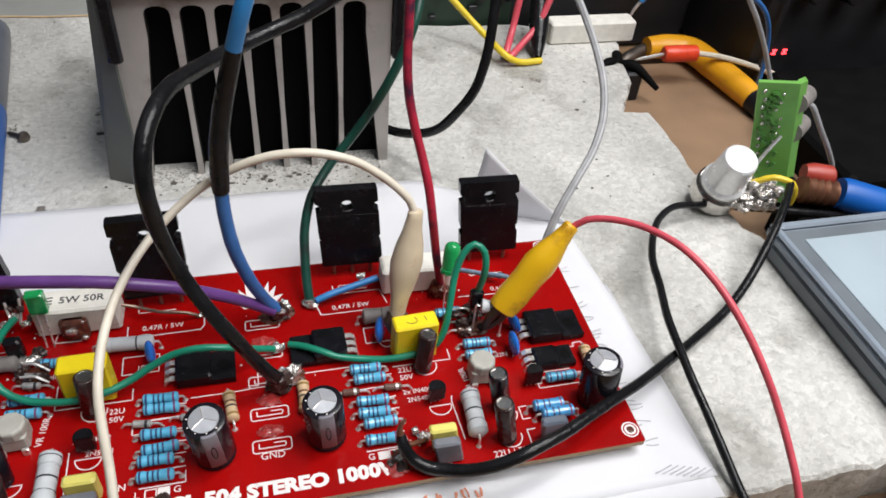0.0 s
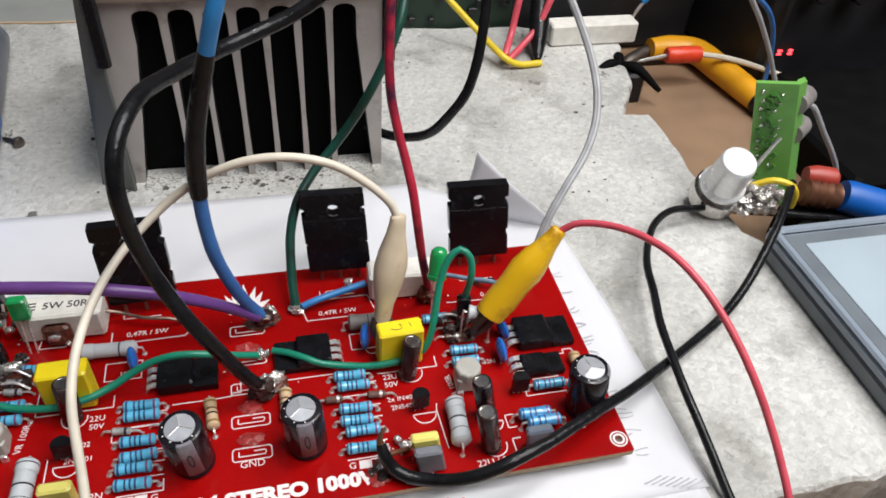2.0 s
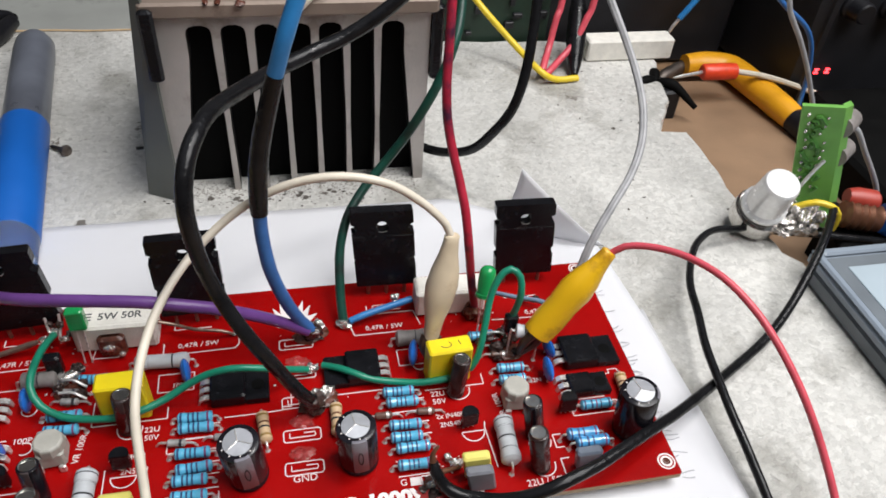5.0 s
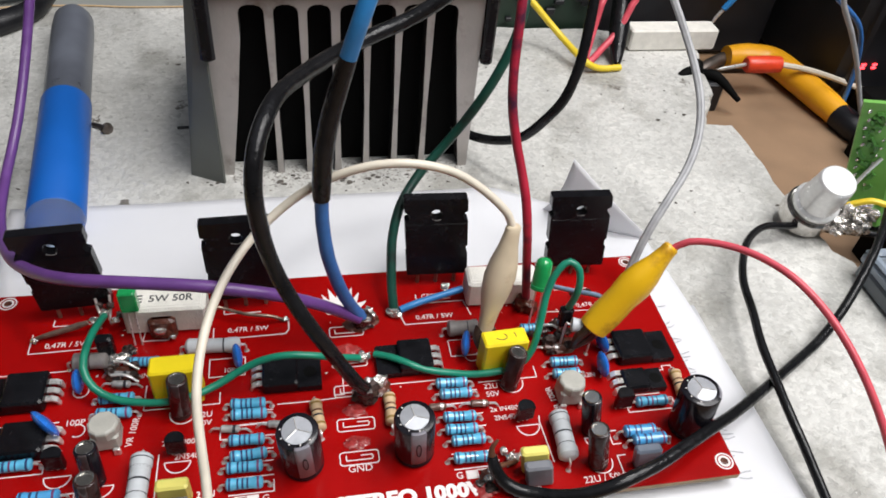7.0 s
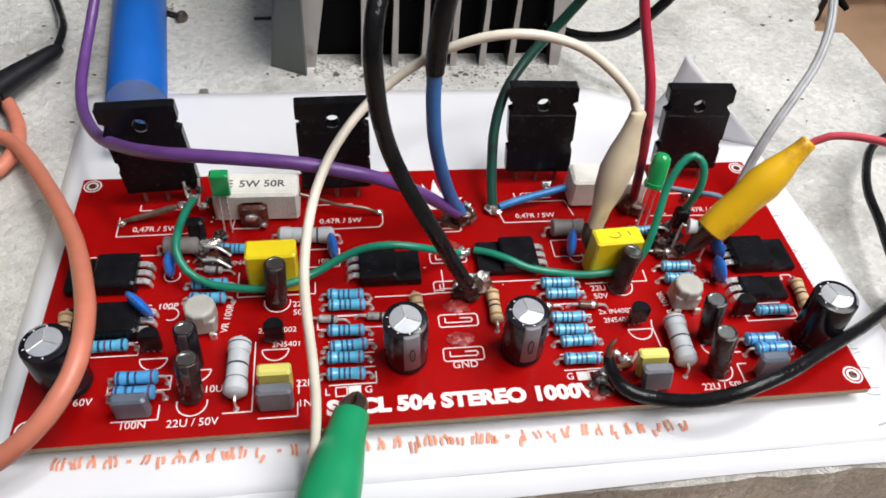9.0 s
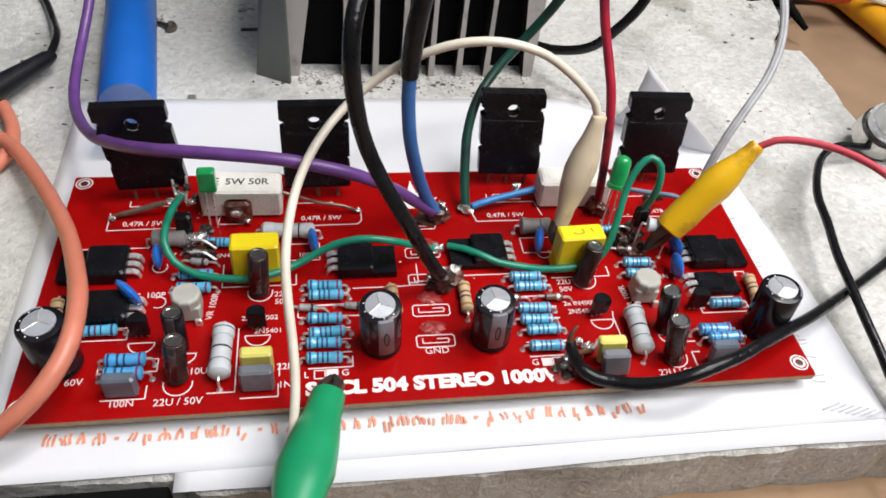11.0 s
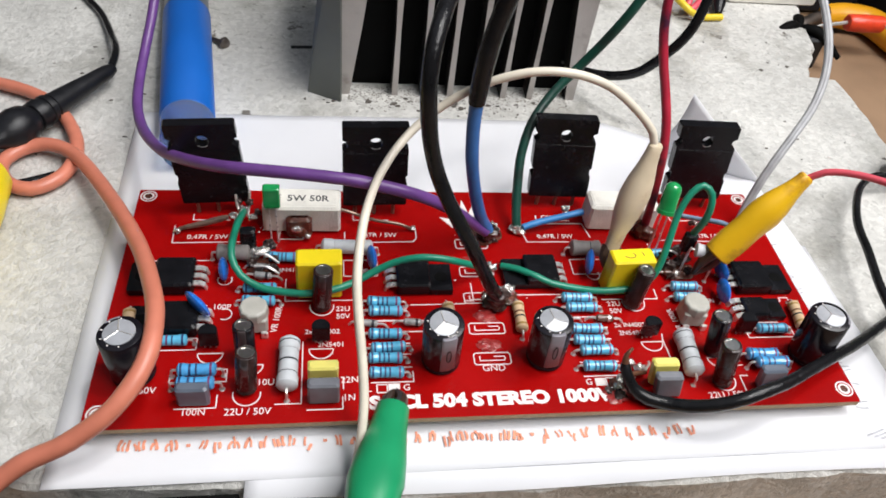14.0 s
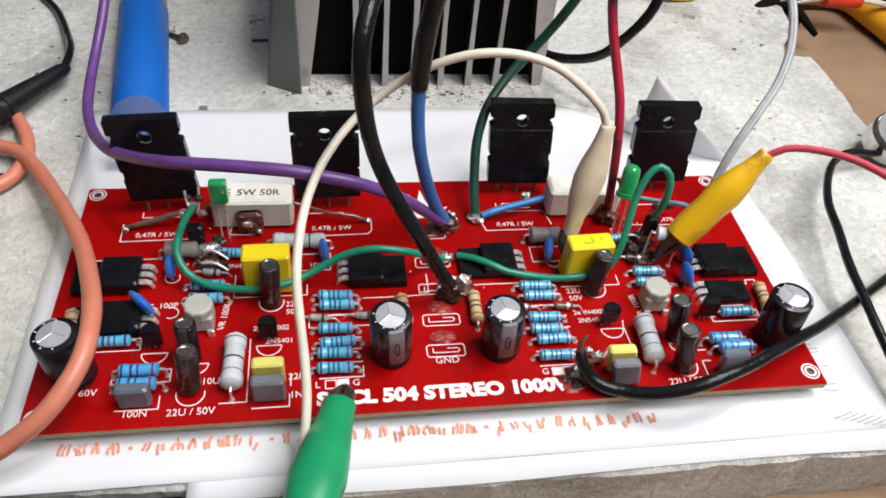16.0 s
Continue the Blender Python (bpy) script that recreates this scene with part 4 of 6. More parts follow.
def to92(x, y, turn):
    """A small half-round plastic transistor on three legs."""
    pts = [(-2.4, -1.3), (2.4, -1.3)] + [(2.5 * math.cos(radians(a)), 2.4 * math.sin(radians(a)) - 0.2) for a in range(0, 181, 20)]
    c, s = math.cos(radians(turn)), math.sin(radians(turn))
    out = [(x + 0.88 * (px * c - py * s), y + 0.88 * (px * s + py * c)) for px, py in pts]
    body = part("small_transistor", Geo().prism(out, "z", 1.8, 6.5).prism([(x + (px - x) * 0.9, y + (py - y) * 0.9) for px, py in out], "z", 6.5, 6.75), M_EPOXY, board, "small black plastic transistor on short legs", smooth=False)
    for k in (-1.27, 0, 1.27):
        px, py = x + k * c, y + k * s
        part("leg", Geo().box(px - 0.22, py - 0.2, -0.05, px + 0.22, py + 0.2, 2.0), M_TIN, body, smooth=False)


for x, y, turn in ((25.2, 21.6, 0), (51.2, 22.4, 0), (134.8, 21.6, 8), (161.4, 22.2, 0)):
    to92(x, y, turn)


def flat_transistor(x0, x1, y0, y1, leads, label, lift=0.2, high=4.0):
    """A tab transistor lying on the board. leads: +1 legs at the x1 end, -1 at the x0 end."""
    L, w = x1 - x0, y1 - y0
    split = x0 + L * 0.40 if leads > 0 else x1 - L * 0.40
    cy = (y0 + y1) / 2
    bx0, bx1 = (split, x1) if leads > 0 else (x0, split)
    body = part("driver_transistor", Geo().box(bx0, y0, lift, bx1, y1, lift + high, bevel=0.5), M_EPOXY, board, label, smooth=False)
    tx0, tx1 = (x0, split + 0.4) if leads > 0 else (split - 0.4, x1)
    hx = (tx0 + tx1) / 2 - 0.3 * leads
    g = Geo()
    ring = [(tx0, y0 + 0.6), (tx0 + 0.6, y0 + 0.1), (tx1, y0 + 0.1), (tx1, y1 - 0.1), (tx0 + 0.6, y1 - 0.1), (tx0, y1 - 0.6)]
    g.prism(ring, "z", lift + 0.1, lift + 1.9)
    tab = part("tab", g, M_EPOXY, body, "black moulded tab", smooth=False)
    # The hole is a near-black disc standing in for its shade.
    part("tab_hole", Geo().lathe((hx, cy, lift + 1.0), (hx, cy, lift + 1.94), [(0, 1.7), (0.98, 1.7), (1, 1.5)], seg=18), M_PIT, body)
    e = x1 if leads > 0 else x0
    for k in (-2.54, 0, 2.54):
        g = Geo()
        rows = [(e - 0.4 * leads, lift + 2.2), (e + 1.5 * leads, lift + 2.2), (e + 2.7 * leads, lift + 1.5), (e + 3.2 * leads, -0.05)]
        for i, (px, pz) in enumerate(rows):
            w = 0.75 if i < 3 else 0.45
            g.v += [(px, cy + k - w, pz), (px, cy + k + w, pz), (px - 0.3 * leads * (i > 1), cy + k + w, pz - 0.45), (px - 0.3 * leads * (i > 1), cy + k - w, pz - 0.45)]
        g.f = [(4 * i + j, 4 * i + 4 + j, 4 * i + 4 + (j + 1) % 4, 4 * i + (j + 1) % 4) for i in range(3) for j in range(4)] + [(3, 2, 1, 0), (12, 13, 14, 15)]
        g.m = [0] * len(g.f)
        part("leg", g, M_TIN, body, "flat tinned leg", smooth=False)


DRV = "black plastic tab transistor lying flat on the board"
flat_transistor(3.4, 19.4, 37.6, 47.6, 1, DRV)
flat_transistor(5.6, 21.8, 24.2, 33.0, 1, DRV + " in shade")
flat_transistor(70.6, 85.4, 36.6, 46.2, -1, DRV + ", beside a green wire")
flat_transistor(99.8, 114.6, 38.2, 48.0, 1, DRV)
flat_transistor(165.6, 181.6, 35.2, 45.0, -1, DRV)
flat_transistor(164.2, 175.6, 25.8, 32.4, -1, DRV + " without a bare tab", high=3.0)


def power_transistor(x, y, lean_x, lean_y, turn, label):
    """A large upright plastic power transistor with side notches, a screw hole and three legs."""
    w, h, d = 8.9, 25.6, 2.9
    out = [(-w, 0.3), (-w + 0.4, 0), (w - 0.4, 0), (w, 0.3), (w, 7.0), (w - 0.9, 7.6), (w - 0.9, 9.4), (w, 10.0), (w, 18.4)]
    out += [(w - 1.0, 18.9), (w - 1.5, 20.0), (w - 1.0, 21.1), (w, 21.6), (w, h - 0.4), (w - 0.4, h), (-w + 0.4, h), (-w, h - 0.4), (-w, 21.6), (-w + 1.0, 21.1), (-w + 1.5, 20.0), (-w + 1.0, 18.9), (-w, 18.4), (-w, 10.0), (-w + 0.9, 9.4), (-w + 0.9, 7.6), (-w, 7.0)]
    z0 = 4.4
    m = Matrix.Translation((x, y, z0)) @ Matrix.Rotation(radians(turn), 4, "Z") @ Matrix(((1, 0, lean_x / h, 0), (0, 1, lean_y / h, 0), (0, 0, 1, 0), (0, 0, 0, 1)))

    def put(g):
        g.v = [tuple(m @ Vector(p)) for p in g.v]
        return g

    hz, hr = 20.6, 1.75
    arc = [(hr * math.cos(radians(a)), hz + hr * math.sin(radians(a))) for a in range(-90, 91, 15)]
    right = [(0, 0)] + [p for p in out if p[0] > 0] + [(0, h)] + arc[::-1]
    left = [(-x, z) for x, z in right][::-1]
    body = part("power_transistor", put(Geo().prism(right, "y", -d / 2, d / 2).prism(left, "y", -d / 2, d / 2)), M_EPOXY, board, label, smooth=False)
    part("front_step", put(Geo().box(-w + 0.5, -d / 2 - 0.12, 0.8, w - 0.5, -d / 2 + 0.1, 17.6, bevel=0.12)), M_EPOXY, body, smooth=False)
    # Bright arc painted in as the lit crescent at the hole's lower edge.
    part("hole_crescent", put(Geo().tube([(1.8 * math.cos(t), -d / 2 - 0.02, 20.6 + 1.8 * math.sin(t)) for t in [radians(a) for a in range(225, 316, 15)]], 0.06, seg=5, step=0.5)), M_TIN, body)
    part("heat_tab", put(Geo().box(-w + 1.2, d / 2 - 0.1, 3, w - 1.2, d / 2 + 0.5, 17.5, bevel=0.2)), M_TIN, body, smooth=False)
    for k in (-5.45, 0, 5.45):
        g = Geo()
        a = m @ Vector((k, 0, 0.4))
        g.tube([tuple(a), (x + k * math.cos(radians(turn)), y + k * math.sin(radians(turn)), 2.0), (x + k * math.cos(radians(turn)), y + k * math.sin(radians(turn)), -0.1)], 0.55, seg=6, step=0.8)
        part("leg", g, M_LEAD_DIRTY, body)


POW = "large black plastic power transistor standing upright on legs"
power_transistor(22.6, 69.2, -2.2, 1.0, 4, POW)
power_transistor(66.0, 68.4, -0.4, 2.2, 2, POW)
power_transistor(120.8, 72.6, -1.6, 3.2, -2, POW)
power_transistor(163.0, 72.2, -2.0, 1.8, -2, POW)


def film_box(x0, y0, x1, y1, h, material, label, bevel=0.5, turn=0.0, lean=0.0):
    rot = Matrix(((1, 0, lean / h), (0, 1, 0), (0, 0, 1))) @ Matrix.Rotation(radians(turn), 3, "Z")
    x0, x1 = x0 + lean / 2, x1 + lean / 2
    ob = part("film_capacitor", Geo().box(x0, y0, 0.25, x1, y1, h, bevel=bevel, rot=rot), material, board, label, smooth=False)
    return ob


film_box(45.0, 36.0, 56.4, 41.6, 13.2, M_YELLOW, "bright yellow box film capacitor", turn=1)
yb = film_box(126.6, 35.8, 138.4, 41.2, 13.2, M_YELLOW, "bright yellow box film capacitor with a pen mark", turn=3)
part("pen_mark", Geo().tube([(130, 38.0, 13.25), (131.6, 37.4, 13.25), (133, 38.2, 13.25), (132.4, 39.4, 13.25)], 0.1, seg=5, step=0.5).tube([(135.4, 38.2, 13.25), (135.0, 39.6, 13.25)], 0.1, seg=5, step=0.5), M_INK_K, yb)
film_box(48.3, 8.8, 55.3, 11.7, 7.8, M_PALE_YELLOW, "small pale yellow box film capacitor")
film_box(48.3, 4.4, 55.5, 7.2, 7.4, M_GREYBOX, "small grey box film capacitor")
film_box(131.0, 6.4, 137.6, 9.0, 9.0, M_PALE_YELLOW, "small pale yellow box film capacitor leaning sideways", turn=-1, lean=-1.5)
film_box(131.2, 3.0, 137.8, 5.6, 8.2, M_GREYBOX, "small grey box film capacitor leaning sideways", turn=-1, lean=-1.6)
film_box(19.8, 4.9, 26.8, 7.5, 6.6, M_BLUEGREYBOX, "small blue-grey box film capacitor")
film_box(158.6, 4.3, 165.2, 6.9, 7.8, M_BLUEGREYBOX, "small blue-grey box film capacitor leaning sideways", lean=-1.2)


def ceramic_disc(c, axis, r, label, lead_dir=(0, 0, -1)):
    """A lens-shaped blue ceramic capacitor with two thin legs."""
    c, ax = Vector(c), Vector(axis).normalized()
    prof = [(0, 0.25 * r), (0.10, 0.62 * r), (0.28, 0.9 * r), (0.5, r), (0.72, 0.9 * r), (0.90, 0.62 * r), (1, 0.25 * r)]
    ob = part("ceramic_capacitor", Geo().lathe(c - ax * 1.3, c + ax * 1.3, prof, seg=20), M_DISC, board, label)
    s = ax.cross(Vector((0, 0, 1))).normalized()
    for k in (-1.2, 1.2):
        a = c + s * k + Vector((0, 0, -r * 0.8))
        part("leg", Geo().tube([a, (a.x * 0.5 + (c.x + s.x * k) * 0.5, a.y, max(0.6, a.z * 0.4)), (c.x + s.x * k, c.y + s.y * k, -0.05)], 0.26, seg=6, step=0.5), M_TIN, ob)


DISC = "glossy blue ceramic disc capacitor"
ceramic_disc((21.6, 31.2, 4.4), (0.685, 0.642, 0.255), 4.3, DISC + " bent over sideways")
ceramic_disc((26.4, 43.6, 3.4), (1, 0.1, 0), 3.2, DISC)
ceramic_disc((64.4, 47.0, 4.0), (1, 0.15, 0), 3.3, DISC)
ceramic_disc((124.2, 44.6, 4.2), (1, -0.3, 0.1), 3.7, DISC)
ceramic_disc((159.6, 33.7, 4.0), (1, 0.0, 0.12), 3.6, DISC)
ceramic_disc((162.2, 41.6, 3.6), (1, 0.2, 0.2), 3.2, DISC)


def cement_resistor(x0, y0, x1, y1, h, turn, text):
    rot = Matrix.Rotation(radians(turn), 3, "Z")
    ob = part("cement_resistor", Geo().box(x0, y0, 0.3, x1, y1, h, bevel=0.7, rot=rot), M_CEMENT, board, "white cement power resistor, printed and stained", smooth=False)
    part("filled_top", Geo().box(x0 + 1.0, y0 + 1.2, h - 0.3, x1 - 1.0, y1 - 1.2, h + 0.12, bevel=0.15, rot=rot), M_CEMENT, ob, smooth=False)
    if text:
        c = ((x0 + x1) / 2, (y0 + y1) / 2)
        letters(text, 3.3, c[0] + 1.6, c[1] - 0.4, h + 0.14, ob, M_INK_K, turn, name="printed_rating", bold=0.06)
        g = Geo()
        for k in range(3):
            g.box(c[0] - 7.6, c[1] - 1.4 + k * 1.1, h + 0.1, c[0] - 5.6, c[1] - 0.9 + k * 1.1, h + 0.16)
        part("printed_mark", g, M_INK_K, ob, smooth=False)
    return ob


cement_resistor(35.4, 60.0, 56.4, 68.6, 9.4, -1, "5W 50R")
cement_resistor(128.0, 60.6, 148.6, 68.6, 9.4, -2, "")
part("lifted_lead", Geo().tube([(56.4, 64.5, 5), (60, 64.6, 3.4), (66, 62.2, 3.0), (73, 61.0, 2.6), (76.6, 61.2, 0.2)], 0.45, seg=8), M_LEAD_DIRTY, board, "bare sooty resistor lead")
part("lifted_lead", Geo().tube([(12.6, 60.4, 0), (13.0, 60.6, 1.2), (18, 61.4, 2.0), (23.5, 62.0, 3.4), (26, 62.2, 4.2)], [0.5, 0.5, 0.8, 0.9, 0.6], seg=8), M_LEAD_DIRTY, board, "bare sooty resistor lead")
g = Geo().box(41.6, 57.6, 0.2, 48.6, 60.4, 7.4, bevel=0.9).blob((45.2, 58.6, 2.6), 2.9, 1.8, 2.4)
fl = part("flux_patch", g, M_FLUX, board, "brown burnt flux residue on the cement resistor", smooth=False)
part("solder_drop", Geo().blob((44.6, 57.0, 4.4), 1.6, 0.8, 1.2).blob((47.4, 57.2, 1.6), 0.9, 0.8, 0.8), M_SOLDER, fl)


def trimmer(x, y, turn):
    rot = Matrix.Rotation(radians(turn), 3, "Z")
    ob = part("trimmer", Geo().box(x - 3.1, y - 3.0, 0.4, x + 3.1, y + 3.0, 5.4, bevel=0.6, rot=rot), M_TRIM, board, "ivory plastic trimmer with a round top", smooth=False)
    part("dial", Geo().lathe((x, y, 4.8), (x, y, 7.6), [(0, 3.5), (0.75, 3.5), (0.92, 3.3), (1, 2.9)], seg=10), M_TRIM, ob, smooth=False)
    for k in (-2.5, 2.5):
        part("foot", Geo().box(x + k - 0.8, y - 4.2, 0.0, x + k + 0.8, y - 3.3, 2.2, bevel=0.2), M_TIN, ob, smooth=False)


trimmer(35.2, 27.8, 4)
trimmer(148.4, 27.2, -4)


def led(x, y, z, lean, label):
    top = Vector((x + lean[0], y + lean[1], z + 8.4))
    base = Vector((x, y, z))
    ob = part("indicator_led", Geo().lathe(base, top, [(0, 2.7), (0.12, 2.7), (0.13, 2.4), (0.74, 2.35), (0.88, 2.1), (0.96, 1.4), (1, 0.3)], seg=20), M_LED, board, label)
    for k in (-0.9, 0.9):
        part("leg", Geo().tube([(x + k, y, z + 0.3), (x + k * 1.1, y - 0.6, z * 0.5), (x + k * 1.2, y - 1.0, -0.05)], 0.24, seg=6, step=1.0), M_TIN, ob)


rect_led = part("indicator_led", Geo().box(36.0, 58.6, 10.4, 40.4, 61.4, 17.2, bevel=0.4), M_LED, board, "green rectangular lamp on long bare legs", smooth=False)
for k in (37.3, 39.1):
    part("leg", Geo().tube([(k, 59.6, 10.8), (k + 0.2, 58.2, 5.0), (k + 0.4, 56.8, -0.05)], 0.25, seg=6, step=1.0), M_TIN, rect_led)
led(145.0, 52.2, 15.6, (1.1, 3.2), "green lamp with a domed lens, on bare legs")

# jumpers and solder on the board
part("jumper_wire", Geo().tube([(108.6, 60.2, 2.2), (113, 61.2, 3.2), (120, 63.2, 3.4), (127.2, 64.9, 4.0)], 1.0, seg=10), M_WBLUE2, board, "short blue insulated jumper wire")
part("jumper_wire", Geo().tube([(149.8, 61.2, 7.4), (151.6, 58.8, 9.0), (155.2, 53.4, 12.4), (160.0, 47.2, 16.4), (161.4, 45.6, 15.0), (161.8, 45.2, 4.0)], 0.7, seg=10), M_JUMPER, board, "pale dirty blue insulated jumper wire")
for x, y, z, s in ((106.8, 60.8, 1.6, 2.0), (107.6, 59.4, 1.2, 1.4), (122.4, 66.8, 3.4, 1.3), (97.8, 57.2, 1.4, 2.4), (99.2, 59.4, 2.4, 2.2), (96.6, 45.2, 1.4, 1.8), (97.0, 35.4, 1.4, 2.6), (100.0, 36.6, 1.8, 2.0), (94.4, 34.6, 1.0, 1.6), (30.0, 64.8, 4.6, 1.4), (27.4, 63.4, 3.6, 1.2), (32.4, 62.8, 3.4, 1.2), (34.2, 49.6, 3.0, 1.8), (36.4, 50.4, 3.4, 1.6), (148.2, 44.4, 2.6, 2.0), (151.2, 45.8, 2.8, 1.6), (152.2, 50.4, 3.2, 1.5), (124.0, 8.4, 1.0, 1.5), (122.2, 6.2, 0.8, 1.2), (129.2, 10.4, 2.0, 1.6), (127.6, 12.6, 1.6, 1.0), (76.8, 61.2, 0.8, 0.9), (12.6, 60.2, 0.8, 1.0), (161.6, 62.0, 2.4, 1.2)):
    part("solder_blob", Geo().blob((x, y, z), s, s * 0.85, s * 0.75, rough=0.7), M_SOOT if x > 140 and 40 < y < 52 else M_SOLDER, board)
for x, y, z, s in ((146.2, 46.8, 4.0, 1.2), (149.6, 48.4, 3.6, 1.3), (154.0, 47.2, 2.6, 1.1), (143.6, 47.6, 2.0, 1.0), (147.6, 41.4, 1.6, 1.0), (153.0, 43.0, 1.8, 1.2), (37.6, 51.6, 4.2, 1.5), (39.0, 48.2, 2.4, 1.1), (33.0, 47.0, 2.2, 1.2), (35.4, 44.6, 2.0, 1.0), (38.8, 45.2, 1.8, 1.2), (31.6, 65.4, 6.6, 1.0), (28.6, 66.4, 6.0, 0.9), (33.8, 64.0, 4.2, 0.9), (164.0, 60.6, 3.4, 1.0), (158.4, 58.4, 5.8, 0.9)):
    part("solder_blob", Geo().blob((x, y, z), s * 1.1, s * 0.85, s, rough=0.8), M_SOOT, board)
for q in (((28.0, 66.8, 8.2), (28.4, 65.4, 5.0), (29.6, 63.6, 3.6)), ((31.8, 66.6, 9.4), (31.6, 65.2, 6.0), (31.0, 63.6, 3.0)), ((34.0, 44.4, 3.6), (37.4, 44.0, 3.8), (40.4, 43.0, 2.0)), ((34.4, 48.0, 4.4), (37.2, 47.4, 4.6), (40.2, 46.4, 2.6)), ((146.0, 48.6, 4.2), (149.0, 48.0, 4.8), (152.4, 47.0, 3.0)), ((129.6, 9.0, 3.2), (131.0, 10.6, 3.4), (132.0, 12.4, 2.0))):
    part("bent_lead", Geo().tube(q, 0.36, seg=7, step=0.6), M_TIN, board, "bare bent component lead")
for x, y, z, sx, sy, sz in ((97.0, 58.4, 0.4, 4.4, 3.4, 1.0), (98.0, 35.6, 0.4, 4.4, 3.2, 1.0), (143.8, 59.0, 2.4, 2.4, 2.2, 3.0), (146.0, 58.0, 1.6, 2.2, 1.8, 2.4), (150.8, 44.2, 0.6, 4.2, 3.2, 1.4), (36.0, 46.2, 0.6, 3.6, 3.0, 1.2), (122.8, 7.2, 0.3, 2.4, 1.8, 0.6)):
    part("flux_stain", Geo().blob((x, y, z), sx, sy, sz, rough=0.6, seg=20, rings=10), M_FLUX, board)
for x, y in ((93.0, 29.4), (92.8, 20.0), (93.0, 49.0)):
    part("flux_film", Geo().blob((x, y, 0.05), 2.9, 2.0, 0.4, rough=0.7, seg=20, rings=8).blob((x - 0.8, y + 0.7, 0.3), 1.2, 0.9, 0.4, rough=0.8), M_FLUXFILM, board, "clear pinkish flux film")
part("cable_end", Geo().blob((96.3, 32.0, 4.2), 3.0, 2.6, 2.4, rough=0.6).blob((96.0, 33.0, 1.8), 3.2, 2.8, 2.0, rough=0.7), M_SOOT, board, "frayed sooty cable strands set in solder")
part("cable_end", Geo().blob((97.8, 56.6, 4.2), 2.6, 2.4, 2.2, rough=0.6).blob((97.6, 57.2, 1.8), 2.8, 2.4, 2.0, rough=0.7), M_SOOT, board, "frayed sooty strands set in solder")
part("flux_film", Geo().blob((121.9, 4.3, 0.05), 2.9, 2.3, 0.5, rough=0.7, seg=20, rings=8), M_FLUXFILM, board, "cloudy flux film over the printed title")
part("solder_blob", Geo().blob((122.6, 4.0, 0.6), 1.5, 1.2, 0.8, rough=0.8).blob((120.4, 5.6, 0.5), 1.1, 1.0, 0.7, rough=0.8), M_SOOT, board)
# black block parts that stand beside the clips
for x0, y0, x1, y1, h in ((30.2, 50.8, 34.2, 53.6, 9.4), (149.7, 44.7, 153.3, 47.3, 13.8)):
    body = part("bias_transistor", Geo().box(x0, y0, h - 6.6, x1, y1, h, bevel=0.5), M_EPOXY, board, "black plastic transistor with splashed solder", smooth=False)
    for k in (0.2, 0.5, 0.8):
        part("leg", Geo().box(x0 + (x1 - x0) * k - 0.25, (y0 + y1) / 2 - 0.25, -0.05, x0 + (x1 - x0) * k + 0.25, (y0 + y1) / 2 + 0.25, h - 6.4), M_LEAD_DIRTY, body, smooth=False)
g = Geo()
r2 = random.Random(21)
for _ in range(46):
    x, y = r2.choice(((97, 58), (98, 36), (126, 9), (149, 46), (34, 50), (145, 59), (30, 62)))
    g.blob((x + r2.gauss(0, 4.5), y + r2.gauss(0, 3.6), 0.1), r2.uniform(0.12, 0.4), r2.uniform(0.12, 0.35), 0.15, seg=6, rings=4)
sp = part("solder_specks", g, M_TIN, board)
sp["kind"] = "stuff"


# ---- wires ----
def wire(name, pts, r, material, label, extra=(), seg=12, wobble=0.04, twin=None):
    top = thing(name, pts[0], label, "wire", group={"jumper_lead": "thin green jumper leads", "hook_wire": "hookup wires behind the slab", "test_cable": "black screened cables", "lamp_cord": "cream wires on the heatsink", "supply_wire": "supply wires of the board"}.get(name, ""))
    if twin:
        part("second_strand", Geo().tube([tuple(Vector(p) - Vector(twin)) for p in pts], r, seg=seg, wobble=wobble), material, top)
        pts = [tuple(Vector(p) + Vector(twin)) for p in pts]
    ob = part("insulation", Geo().tube(pts, r, seg=seg, wobble=wobble), material, top)
    for nm, q, rr, mm, lb in extra:
        part(nm, Geo().tube(q, rr, seg=seg, wobble=wobble), mm, top, lb)
    return top


wire("power_cable", [(95.9, 31.8, 5.2), (93.8, 31.0, 9.2), (90.9, 30.8, 15.2), (86.9, 30.9, 23.9), (83.2, 32.4, 30.4), (80, 34.8, 35.8), (77.3, 36.9, 41.6), (75.4, 38.2, 48.2), (74.3, 39.0, 55.2), (73.8, 40.4, 62.0), (74.4, 43.6, 68.2), (76.2, 49.0, 72.4), (79.7, 59.0, 73.6), (85.7, 73.0, 70.5), (93.9, 86.5, 68.0), (103.2, 94.0, 68.5), (112.5, 97.5, 71.0), (121.4, 99.5, 75.6), (129.5, 101.0, 81.6), (140, 104, 90), (160, 112, 106)], [1.8] * 8 + [1.9] * 5 + [2.0] * 8, M_WBLACK, "thick glossy black power cable soldered to the middle of the board")
